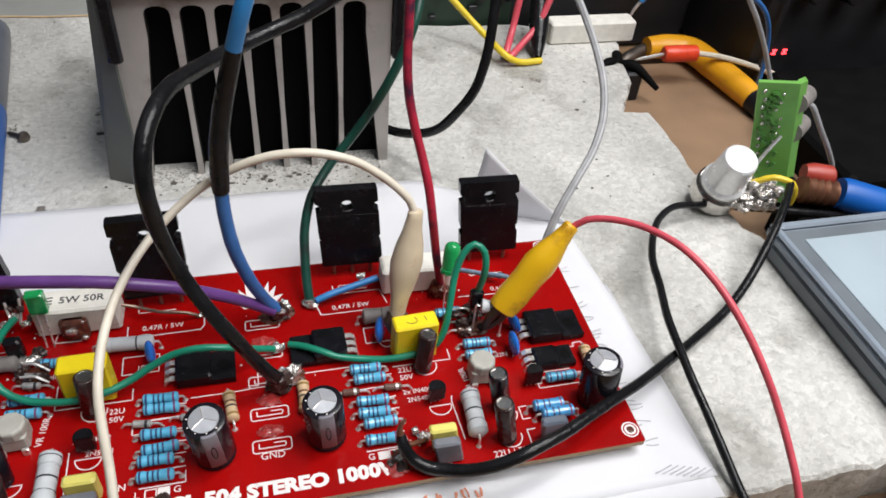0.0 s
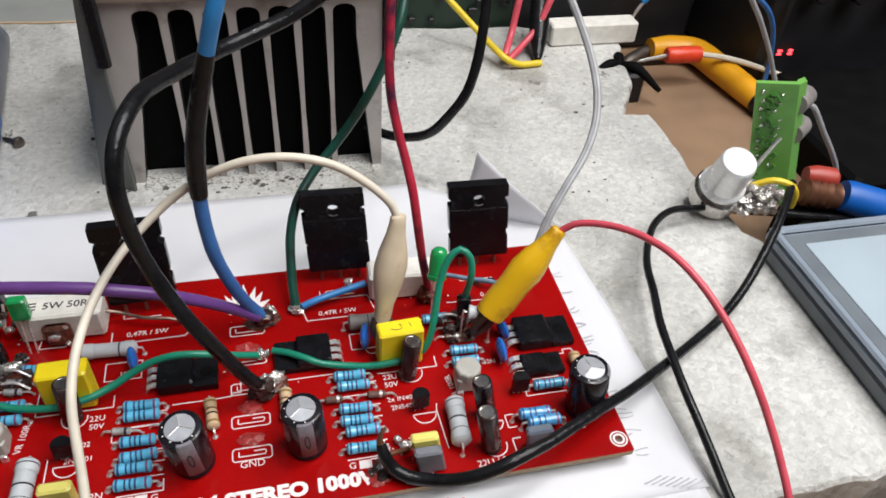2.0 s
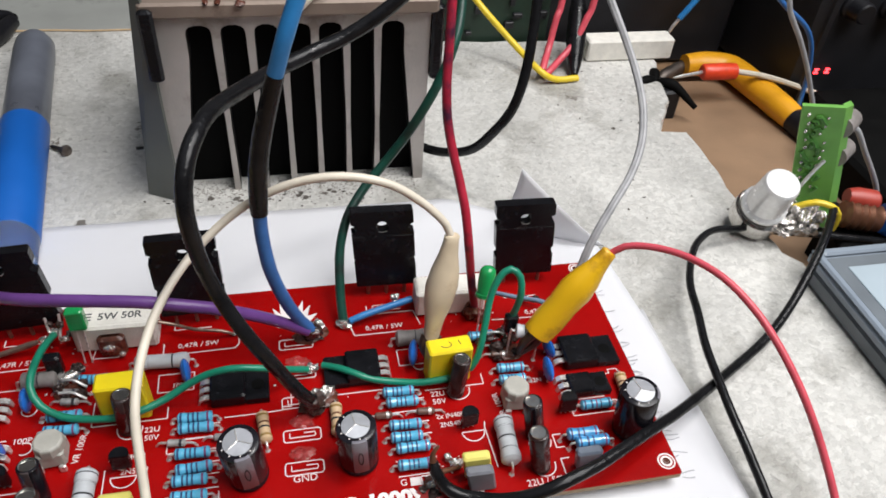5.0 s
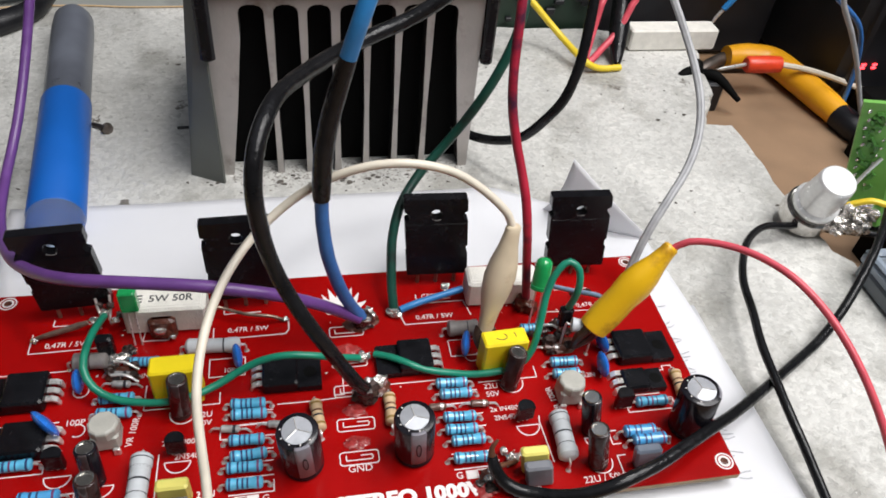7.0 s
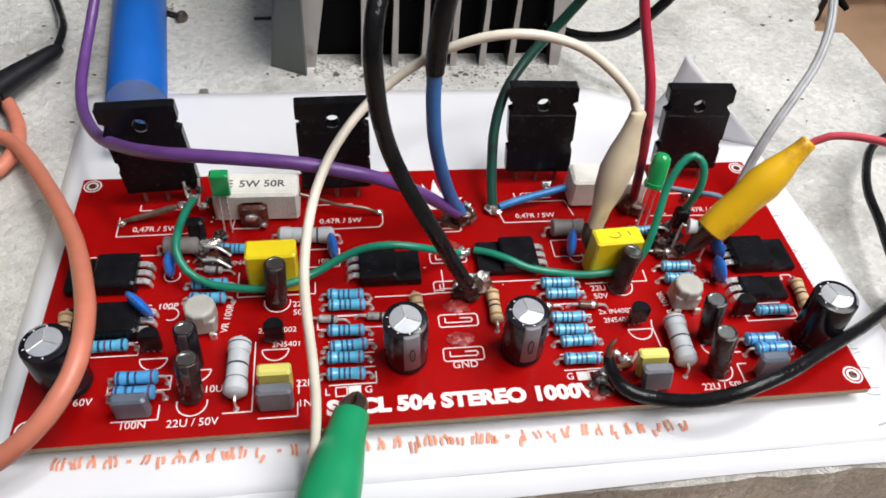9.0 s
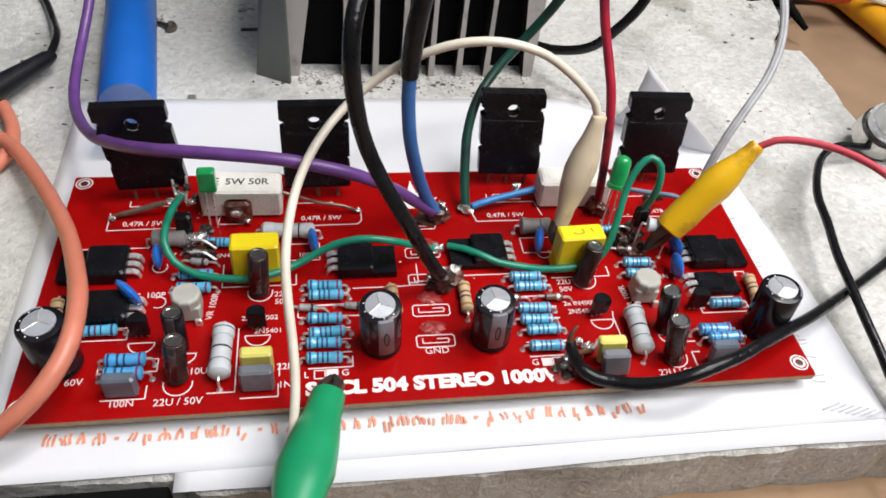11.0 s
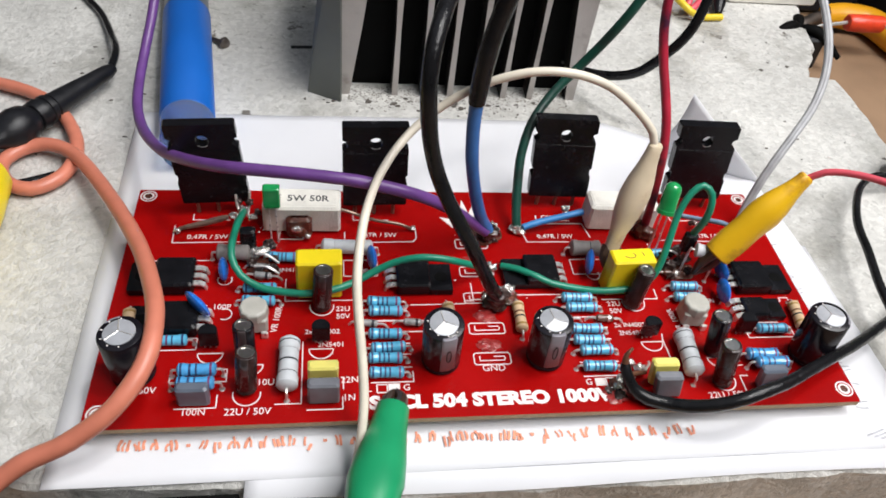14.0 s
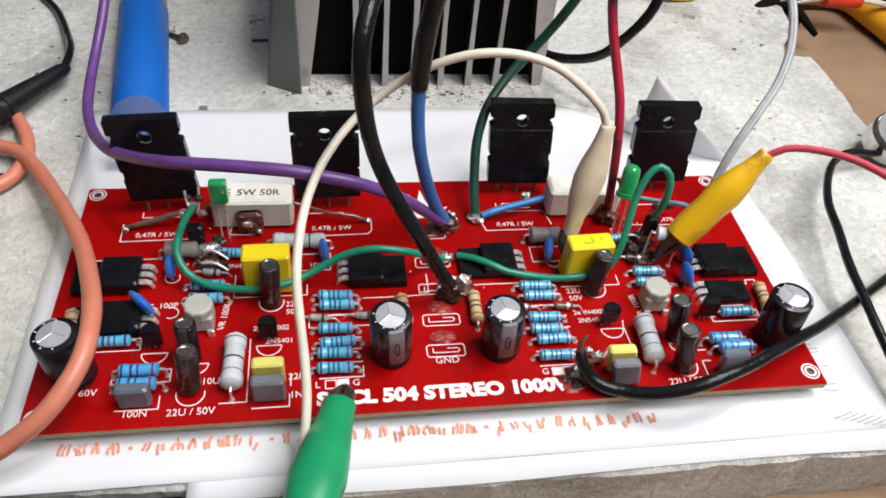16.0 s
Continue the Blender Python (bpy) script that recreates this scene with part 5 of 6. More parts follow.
wire("supply_wire", [(97.3, 56.4, 4.8), (94.6, 55.6, 9.8), (91.4, 53.7, 19.6), (88.7, 52.8, 31.3), (87.7, 53.6, 40.8), (87.6, 54.2, 47.0), (87.7, 54.5, 51.6)], 1.7, M_WBLUE, "blue supply wire patched with a black sleeve",
     extra=(("heat_shrink", [(87.65, 54.3, 48.6), (87.7, 54.6, 51.4), (88.4, 55.2, 59.8), (89.9, 56.4, 67.7), (91.9, 56.9, 75.1), (94.2, 56.6, 83.4)], [2.0, 2.2, 2.3, 2.2, 2.1, 1.95], M_WBLACK, "black shrink sleeve"),
            ("upper_insulation", [(93.6, 56.6, 81.5), (96.5, 56.2, 91.1), (98.9, 57.4, 97.2), (101.2, 59.2, 102.6), (106, 64, 114)], 1.8, M_WBLUE2, "brighter blue insulation")))
wire("output_wire", [(106.8, 60.6, 1.6), (106.5, 64.0, 6.0), (106.6, 67.6, 10.8), (107.4, 73.3, 18.5), (110.3, 78.8, 25.7), (115.9, 84.2, 31.6), (122.4, 87.2, 38.1), (128.2, 87.8, 46.3), (133, 87.4, 55.5), (137.2, 88.6, 64.0), (140.8, 92.0, 71.6), (143.1, 97.6, 78.2), (143.9, 103.3, 85.4), (144, 112, 98)], 1.35, M_WGREEND, "dark green wire darkened by soot")
wire("supply_wire", [(145.0, 59.6, 3.2), (143.4, 57.8, 11.0), (141.5, 56.0, 20.6), (139.8, 56.1, 32.6), (138.8, 58.8, 41.2), (137.5, 62.7, 48.1), (136, 66.6, 54.9), (134.8, 69.6, 62.3), (134.6, 72.2, 69.8), (135.1, 74.9, 77), (135.7, 77.4, 84), (136.1, 80, 90.9), (137, 84, 103)], 1.2, M_WREDD, "dark red wire with scorched insulation")
wire("mains_lead", [(138, 146, 6), (145.4, 140.0, 4.6), (152.1, 131.0, 8.6), (158.6, 123.6, 15.0), (164.3, 119.5, 24.9), (168.4, 118, 33.2), (171, 118.9, 41.9), (172.8, 121.5, 50.1), (174.1, 124.8, 58), (175.1, 128.2, 65.6), (175.8, 131.5, 73.3), (177, 138, 90)], 1.7, M_WBLACK, "black lead looping up behind the heatsink")
wire("signal_lead", [(176.6, 63.0, 2.0), (179.6, 66.6, 11.0), (183.4, 70.0, 18.9), (189.8, 75.6, 25.5), (197.4, 83.4, 30.3), (203.2, 92.4, 35.6), (206.0, 102.0, 41.9), (206.4, 112.2, 48.2), (204.8, 121.0, 54.9), (202.2, 129.0, 62.0), (199, 137, 70), (195, 146, 80)], 0.92, M_WGREY, "grey twin lead with scuffed insulation", twin=(0.28, -0.2, 0.08))
wire("supply_wire", [(96.4, 55.4, 5.2), (92.0, 54.2, 9.6), (85.2, 49.8, 18.4), (75.9, 46.0, 26.6), (67.6, 44.6, 30.6), (59.9, 44.8, 32.5), (52.1, 45.6, 33.1), (44.4, 47.2, 32.7), (36.5, 49.5, 31.6), (28.2, 53.4, 29.2), (19, 60.9, 24.7), (9.4, 73.0, 18.2), (1.0, 90.0, 11.4), (-4.2, 106.5, 7.6), (-6.0, 120.5, 7.8), (-5.6, 133.0, 11.5), (-4.0, 143.0, 18.0), (-1.5, 156, 30), (2.5, 168, 48), (6.5, 180, 68)], 1.55, M_WPURPLE, "purple supply wire drooping over the transistors")
wire("jumper_lead", [(30.2, 63.0, 5.4), (29.6, 56.0, 8.4), (28.9, 49.0, 9.4), (28.9, 43.2, 8.6), (31.2, 39.4, 5.8), (35.9, 36.9, 4.0), (41.9, 35.2, 3.9), (48.3, 34.2, 4.4), (54.5, 35.3, 4.6), (60.3, 37.8, 5.0), (65.8, 39.8, 7.1), (71.4, 40.2, 9.9), (77.3, 39.6, 11.6), (83.7, 39.6, 10.6), (90.0, 41.6, 6.6), (95.4, 44.2, 2.4)], 0.95, M_WGREEN, "thin green jumper lead lying across the board")
wire("jumper_lead", [(99.6, 45.0, 2.4), (103.6, 42.6, 3.6), (108.0, 39.6, 4.0), (112.1, 38.0, 3.0), (118.8, 36.6, 2.4), (125.4, 35.0, 3.0), (132.6, 34.6, 4.0)], 0.95, M_WGREEN, "thin green jumper lead lying across the board")
wire("jumper_lead", [(151.7, 46.0, 14.0), (152.0, 44.8, 18.6), (152.4, 44.9, 23.4), (152.1, 46.6, 27.4), (149.7, 48.1, 29.2), (146.7, 47.4, 27.2), (144.3, 45.4, 22.2), (142.8, 42.2, 16.6), (141.2, 38.8, 10.4), (139.8, 37.4, 6.4), (138.4, 37.0, 4.0)], 0.95, M_WGREEN, "thin green jumper lead in a tall loop")
wire("test_cable", [(122.6, 7.8, 8.6), (123.0, 6.0, 6.6), (124.8, 3.9, 3.6), (128.1, 1.8, 2.3), (132.6, 0.1, 2.4), (137.3, -1.8, 3.8), (142.7, -3.4, 6.6), (148.0, -3.6, 9.0), (154.5, -2.1, 10.2), (160.9, 0.2, 9.8), (168.8, 4.0, 9.0), (178.3, 8.8, 7.4), (188.2, 14.0, 5.0), (200.8, 21.4, 2.0), (216, 30.6, -1.0), (231.1, 39.6, -1.6), (243.5, 48.6, 1.0), (255.2, 59.1, 6.7), (265.6, 69.8, 10.4), (276, 82, 12)], [1.1, 1.5, 1.65, 1.65, 1.65, 1.65, 1.6, 1.6, 1.6, 1.55, 1.55, 1.5, 1.5, 1.45, 1.4, 1.4, 1.4, 1.4, 1.4, 1.4], M_WBLACK, "black screened cable soldered to the input pads",
     extra=(("bare_core", [(122.4, 7.4, 9.0), (122.5, 8.4, 10.8), (124.0, 9.4, 12.2)], [0.9, 0.6, 0.3], M_COPPER, "frayed copper strands"), ("bare_shield", [(123.6, 6.4, 5.6), (126.2, 7.2, 4.8), (129.4, 8.4, 3.4)], [0.8, 0.6, 0.5], M_COPPER, "tinned strands")))
wire("test_cable", [(258, 91, -1.0), (248, 87.3, 0.0), (235.8, 85.4, 2.0), (226.4, 79.2, 3.0), (219.6, 70.4, 3.6), (214.0, 59.5, 4.0), (210.6, 47.5, 4.6), (206.9, 35.0, 4.8), (205, 23.6, 4.6), (204, 13.5, 3.6), (204, 4.5, 1.8), (204.4, -3.8, -0.8), (204.6, -13, -3.4), (206, -28, -9), (210, -50, -22)], 1.25, M_WBLACK, "black screened cable lying on the foam slab")
wire("test_cable", [(257, 92, -3.2), (263.1, 88.3, -3.6), (275.4, 85.7, -4.0), (288.0, 83.2, -5.0), (306.3, 80.9, -7.0), (322.5, 79.3, -9.0)], 1.4, M_WBLACK, "black screened cable running on behind the meter")
wire("orange_lead", [(-38, -30, -23), (-24, -17, -9), (-11, -8.6, 0), (0.5, -5.6, 5.2), (9.5, -1.2, 10.5), (15.0, 7.0, 14.6), (15.4, 18.6, 15.4), (12.0, 31.6, 13.0), (5.0, 49.6, 8.0), (-6.6, 71.6, 3.2), (-20.0, 92.4, -0.6), (-29.5, 99.6, -1.6), (-37.5, 98.6, -2.6), (-41.6, 92.0, -3.0), (-38.0, 84.0, -3.2), (-31.0, 81.6, -3.4), (-24.6, 86.0, -3.2), (-22.0, 95.0, -3.0), (-24.4, 106.0, -2.6), (-33, 120, -2.8), (-46, 130, -3), (-70, 138, -3)], 2.1, M_WORANGE, "coiled orange rubber test lead")
wire("hook_wire", [(183.1, 232.0, 21.9), (188.6, 226.0, 16.4), (202.1, 217.0, 3.8), (208.9, 201.9, 0.0), (216.6, 200.8, -3.8), (227.7, 202, -4.4)], 1.5, M_WYELLOW, "bright yellow hookup wire lying on the slab")
wire("hook_wire", [(224.8, 227.0, 64.8), (221.8, 222.0, 24.8), (219.3, 219.0, 17.0), (215.9, 214.0, 4.6), (211.0, 204.3, 0.0), (213.4, 208, -4.4)], 1.6, M_WRED, "red hookup wire hanging down")
wire("hook_wire", [(240.2, 227.0, 64.3), (237.2, 222.0, 24.3), (234.4, 220.0, 16.0), (228.7, 216.0, 5.8), (221.0, 211.0, 0.2), (213.3, 204.0, -2.5), (213.8, 207, -4.2)], 1.6, M_WRED, "red hookup wire hanging down")
wire("hook_wire", [(290.3, 235, 7.4), (297, 235, 18), (304, 235, 29.7), (312, 236, 46)], 1.6, M_WBLUE2, "blue hookup wire with a bare tinned end", extra=(("bare_end", [(290.3, 235, 7.4), (287.5, 234.6, 3.4), (285.5, 234, -1)], [0.9, 0.9, 0.5], M_TIN, "bare tinned end"),))
wire("hook_wire", [(280, 184, 58), (290.7, 182, 48.8), (305.1, 182, 37.7), (322, 182, 25), (332, 184, 6), (334, 182, -20)], 1.1, M_WBLUE, "dull blue hookup wire in front of the power supply")
wire("hook_wire", [(296, 172, 54), (298.6, 170, 41.8), (309.1, 170, 28.1), (318.4, 170, 14.7), (326, 170, 2), (332, 168, -10)], 1.1, M_WGREY, "dirty grey cord in front of the power supply")
wire("hook_wire", [(283, 100, 32), (288.1, 100, 29.8), (297.3, 100, 18.6), (304.9, 100, 9.4), (311.4, 100, -0.3), (314, 99, -12)], 1.0, M_WGREY, "thin grey cord behind the small green board")


def boot_profile(r, m):
    return [(0, r * (m - 0.16)), (0.015, r * m), (0.18, r * (m + 0.08)), (0.38, r * 0.90), (0.54, r), (0.68, r * 0.86), (0.82, r * 0.60), (0.93, r * 0.48), (0.985, r * 0.46), (1, r * 0.36)]


def clip_lead(name, tip, boot0, boot1, r, flat, boot_mat, lead_pts, lead_r, lead_mat, label, up=(0, 0, 1), mouth=0.5):
    """A crocodile clip in a vinyl boot, with its lead."""
    top = thing(name, tip, label, "clip lead", group="crocodile clip leads")
    boot = part("boot", Geo().lathe(boot0, boot1, boot_profile(r, mouth), seg=24, flat=flat, up=up), boot_mat, top, "soft vinyl boot")
    b0, t = Vector(boot0), Vector(tip)
    d = (t - b0)
    n = d.cross(Vector((0, 1, 0.3))).normalized()
    for s in (-1, 1):
        part("jaw", Geo().tube([b0 - d * 0.15 + n * s * 1.4, b0 + d * 0.45 + n * s * 1.7, t + n * s * 0.25], [1.7, 1.4, 0.7], seg=8, step=0.8), M_JAW, top, "toothed steel jaw")
    part("lead_wire", Geo().tube(lead_pts, lead_r, seg=12), lead_mat, top)


clip_lead("white_clip", (127.4, 41.4, 5.5), (128.7, 44.2, 9.6), (133.7, 50.6, 40.6), 4.8, 0.75, M_BOOT_W,
          [(133.5, 50.4, 38.5), (132.0, 51.2, 43.5), (126.5, 53.2, 49.0), (118.7, 54.4, 54.4), (109.6, 54.8, 57.2), (100.6, 55.4, 57.0), (92.4, 56.6, 53.9), (84.6, 57.6, 48.9), (77.3, 56.6, 43.4), (70.7, 52.2, 38.9), (65.4, 44.4, 35.8), (61.8, 34.9, 33.3), (59.9, 25.4, 30.5), (59.2, 17.7, 26.4), (59.6, 11.3, 20.8), (60.3, 5.0, 15.2), (60.5, -1.6, 9.8), (59.7, -7.8, 4.2), (58.2, -13, -2.0), (56, -24, -12), (52, -45, -22)], 1.05, M_WWHITE, "cream crocodile clip lead arching over the board", up=(0.5, -0.8, 0.3))
clip_lead("yellow_clip", (153.4, 40.6, 3.6), (157.0, 40.2, 11.2), (174.9, 45.3, 35.2), 4.9, 0.8, M_BOOT_Y,
          [(174.2, 45.3, 33.5), (178.0, 44.0, 37.6), (183.6, 40.0, 40.2), (189.4, 33.6, 42.0), (194.2, 25.2, 42.6), (197.8, 16.6, 41.0), (200.6, 8.8, 37.8), (203.2, 1.6, 33.2), (205.6, -5.0, 27.6), (207.6, -11.0, 21.6), (208.8, -17.6, 15.6), (209.3, -25, 9), (210, -40, -8), (212, -60, -21)], 0.92, M_WRED, "yellow crocodile clip with a pinkish red lead", up=(0, -1, 0.2), mouth=0.86)
clip_lead("green_clip", (68.4, 7.0, 0.9), (67.4, 1.2, 3.6), (58.0, -36, 11.0), 6.0, 0.8, M_BOOT_G,
          [(58.6, -34, 10.6), (57.4, -40, 10.0), (55, -54, 0), (50, -80, -20)], 1.1, M_WGREEN, "green crocodile clip biting the input pad at the board edge", mouth=0.62)


# ---- things on the foam slab ----
def heatsink():
    top = thing("heatsink", (100, 160, SLAB_Z), "dusty aluminium heatsink standing on its fins", "heatsink")
    y0, y1, zt = 136.5, 196.0, 60.0
    # crown plate with the slot roots
    gaps = [(67.6, 75.2), (77.9, 85.4), (88.0, 95.2), (98.0, 105.2), (107.7, 115.2), (117.6, 125.2), (127.6, 135.0)]
    part("root_web", Geo().box(58, y0 + 0.35, 56.5, 142.5, y1 - 1, 60.0), M_HEAT, top, "slot roots", smooth=False)
    part("top_plate", Geo().box(55.5, y0 - 3.0, zt, 145.5, y1, zt + 5.0, bevel=0.8), M_TOPPLATE, top, "brown heat-stained top plate", smooth=False)
    edges = [57.0] + [x for gp in gaps for x in gp] + [143.5]
    for k in range(0, len(edges), 2):
        x0, x1 = edges[k], edges[k + 1]
        outer = k == 0 or k == len(edges) - 2
        c = (x0 + x1) / 2
        z_root = 56.5
        # fin with filleted shoulders, thinner towards its foot
        out = []
        lw, rw = (x0, x1)
        foot = 1.1 if not outer else 1.6
        fx = c if not outer else (x0 + 1.7 if k == 0 else x1 - 1.7)
        r = 2.4
        left_in, right_in = (k != 0), (k != len(edges) - 2)
        out.append((fx - foot, SLAB_Z))
        out.append((fx + foot, SLAB_Z))
        if right_in:
            out += [(fx + (rw - fx) * 0.62, 20), (rw - 0.05, 46), (rw, z_root - r)] + [(rw + r * (1 - math.cos(radians(a))), z_root - r + r * math.sin(radians(a))) for a in (30, 60, 90)]
            out.append((rw + r + 0.3, zt + 0.05))
        else:
            out.append((x1, zt + 0.05))
        if left_in:
            out.append((lw - r - 0.3, zt + 0.05))
            out += [(lw - r * (1 - math.cos(radians(a))), z_root - r + r * math.sin(radians(a))) for a in (90, 60, 30)] + [(lw, z_root - r), (lw + 0.05, 46), (fx - (fx - lw) * 0.62, 20)]
        else:
            out.append((x0, zt + 0.05))
        fin = Geo().prism(out, "y", y0 + 0.004 * k, y1 - 0.5)
        # Sawn ends keep the metal colour; the sides carry painted shade.
        fin.m = [0, 0] + [1] * (len(fin.f) - 2)
        part("fin", fin, [M_HEAT, M_FINSIDE], top, "sides painted dark for the shade between fins, and a bare sawn end", smooth=False)
    # Added block: its near-black colour stands in for deep shade between the fins.
    part("gap_shade_web", Geo().box(59.5, 144.0, SLAB_Z, 141.5, 151, 59), M_PIT, top, "added near-black web standing in for the deep shade between the fins", smooth=False)
    # bent flange at the flank
    g = Geo()
    q = [Vector(p) for p in ((57.2, 131.5, SLAB_Z), (45.8, 137.5, SLAB_Z), (53.4, 137.5, 66.0), (56.8, 134.2, 66.0))]
    g.add([tuple(p) for p in q] + [(p.x + 0.5, p.y + 1.2, p.z) for p in q], [(3, 2, 1, 0), (4, 5, 6, 7), (0, 1, 5, 4), (1, 2, 6, 5), (2, 3, 7, 6), (3, 0, 4, 7)])
    part("side_flange", g, M_HEATSHEET, top, "dull grey bent flange", smooth=False)
    g = Geo().box(55.6, 130.4, 41, 60.0, 133.3, 64, bevel=0.8)
    part("clamped_transistor", g, M_EPOXY, top, "black device clamped to the flank", smooth=False)
    g = Geo().box(143.7, 134.5, 36, 147.6, 152, 62, bevel=0.8)
    part("clamped_transistor", g, M_EPOXY, top, "black device clamped to the flank", smooth=False)
    g = Geo()
    r3 = random.Random(5)
    for _ in range(26):
        g.blob((75 + r3.gauss(0, 6), 146 + r3.gauss(0, 6), zt + 5.0), r3.uniform(0.8, 2.6), r3.uniform(0.8, 2.4), r3.uniform(0.3, 1.2), seg=8, rings=6, rough=0.6)
    part("grease_smear", g, M_FLUX, top, "dark dried grease on the top plate")


heatsink()
wire("lamp_cord", [(100, 131.0, 63.4), (108, 134.5, 69.0), (116, 138, 70.4), (126, 141, 70.6), (140, 147, 76), (160, 155, 92)], 2.2, M_WWHITE, "thick dirty cream wire across the heatsink")
wire("lamp_cord", [(103, 140, 66.9), (108, 148, 68.4), (112, 158, 72), (116, 172, 84)], 2.2, M_WWHITE, "thick dirty cream wire across the heatsink")


def blue_tube():
    top = thing("solder_tube", (2, 160, SLAB_Z), "bright blue plastic tube with cloudy clear ends, lying on the slab", "tube")
    r = 8.4
    a, b = Vector((11.6, 92.0, SLAB_Z + r + 0.2)), Vector((-7.2, 240.0, SLAB_Z + r + 0.6))
    d = b - a
    f0, f1 = 0.10, 0.53
    part("blue_sleeve", Geo().lathe(a + d * f0, a + d * f1, [(0, r * 0.97), (0.01, r), (0.99, r), (1, r * 0.97)], seg=40), M_TUBE, top, "opaque blue sleeve")
    part("clear_end", Geo().lathe(a, a + d * (f0 + 0.012), [(0, r * 0.90), (0.1, r * 0.96), (1, r * 0.97)], seg=40), M_TUBE_C, top, "cloudy clear end")
    part("smoky_end", Geo().lathe(a + d * (f1 - 0.012), b, [(0, r * 0.94), (0.80, r * 0.95), (0.92, r * 0.9), (0.98, r * 0.7), (1, r * 0.3)], seg=40), M_TUBE_D, top, "smoky grey rounded end")


blue_tube()


def screw():
    top = thing("self_tapping_screw", (12, 167, SLAB_Z), "small dark screw lying on the slab", "screw")
    part("head", Geo().lathe((15.6, 163.8, -4.2), (14.2, 165.6, -4.4), [(0, 0.6), (0.3, 2.0), (0.8, 2.3), (1, 1.2)], seg=14), M_STEEL, top)
    part("shank", Geo().lathe((14.6, 165.2, -4.4), (8.0, 170.0, -5.0), [(0, 1.0), (0.2, 0.9), (0.8, 0.8), (1, 0.1)], seg=10), M_STEEL, top)


screw()


def black_tool():
    """Two dark dipped handles that meet behind the tube."""
    top = thing("pliers", (-45, 255, SLAB_Z), "black-handled pliers lying on the slab behind the blue tube", "pliers")
    part("handle", Geo().tube([(-84, 266, -3.2), (-62, 271, -3.2), (-46, 275, -3.2), (-31, 279, -3.2), (-25, 275, -3.0)], [2.2, 2.6, 2.7, 2.7, 2.4], seg=12), M_BLACK, top, "black dipped handle")
    part("handle", Geo().tube([(-86, 226, -1.6), (-62, 233, -1.6), (-42, 240, -1.6), (-29, 254, -2.0), (-24.5, 271, -2.6)], [4.2, 4.8, 5.2, 4.6, 3.2], seg=14), M_BLACK, top, "thick black dipped handle")
    wire("hook_wire", [(-60, 262, SLAB_Z + 0.6), (-38, 266, SLAB_Z + 0.6), (-12, 267.2, SLAB_Z + 0.6), (10, 265.6, SLAB_Z + 0.6), (32, 265.8, SLAB_Z + 0.6), (50, 266, SLAB_Z + 0.6)], 0.45, M_RTAN, "thin dull tan wire along the back edge of the slab", seg=8)


black_tool()


def probe():
    top = thing("test_probe", (-35, 108, SLAB_Z), "black plastic test probe with a ball grip, lying on the slab", "probe")
    a, b = Vector((-46, 92, 1.6)), Vector((-18.6, 138.4, 0.6))
    part("body", Geo().lathe(a, b, [(0, 2.2), (0.10, 2.4), (0.15, 4.4), (0.20, 5.8), (0.26, 6.2), (0.32, 5.5), (0.365, 3.8), (0.37, 4.6), (0.42, 4.9), (0.425, 4.2), (0.45, 4.2), (0.455, 4.6), (0.48, 4.6), (0.485, 3.6), (0.50, 3.6), (0.505, 4.0), (0.60, 3.7), (0.80, 2.9), (0.95, 2.4), (1, 1.6)], seg=24), M_BLACK, top, "glossy black grip")
    part("cable", Geo().tube([tuple(b - (b - a) * 0.03), (-19.2, 144.5, 1.0), (-20.6, 152.9, 0), (-24.3, 163.5, -2.2), (-31.0, 180.5, -4.0), (-37, 190.7, -4.4), (-44, 199, -4.4), (-60, 212, -4.4)], 1.3, seg=12), M_WBLACK, top)
    part("rear_cable", Geo().tube([(-58, 74, -3.8), (-44, 80, -3.9), (-32, 85, -3.9), (-26, 88, -4.0)], 1.6, seg=12), M_WBLACK, top)


probe()


def yellow_grip():
    top = thing("screwdriver", (-40, 62, SLAB_Z), "screwdriver with a yellow plastic grip, lying on the slab", "screwdriver")
    part("grip", Geo().lathe((-42.0, 30, SLAB_Z + 9), (-41.0, 84, SLAB_Z + 8), [(0, 5.5), (0.05, 8.2), (0.4, 9.0), (0.7, 8.4), (0.92, 7.0), (1, 4.0)], seg=28), M_YELLOW, top)


yellow_grip()


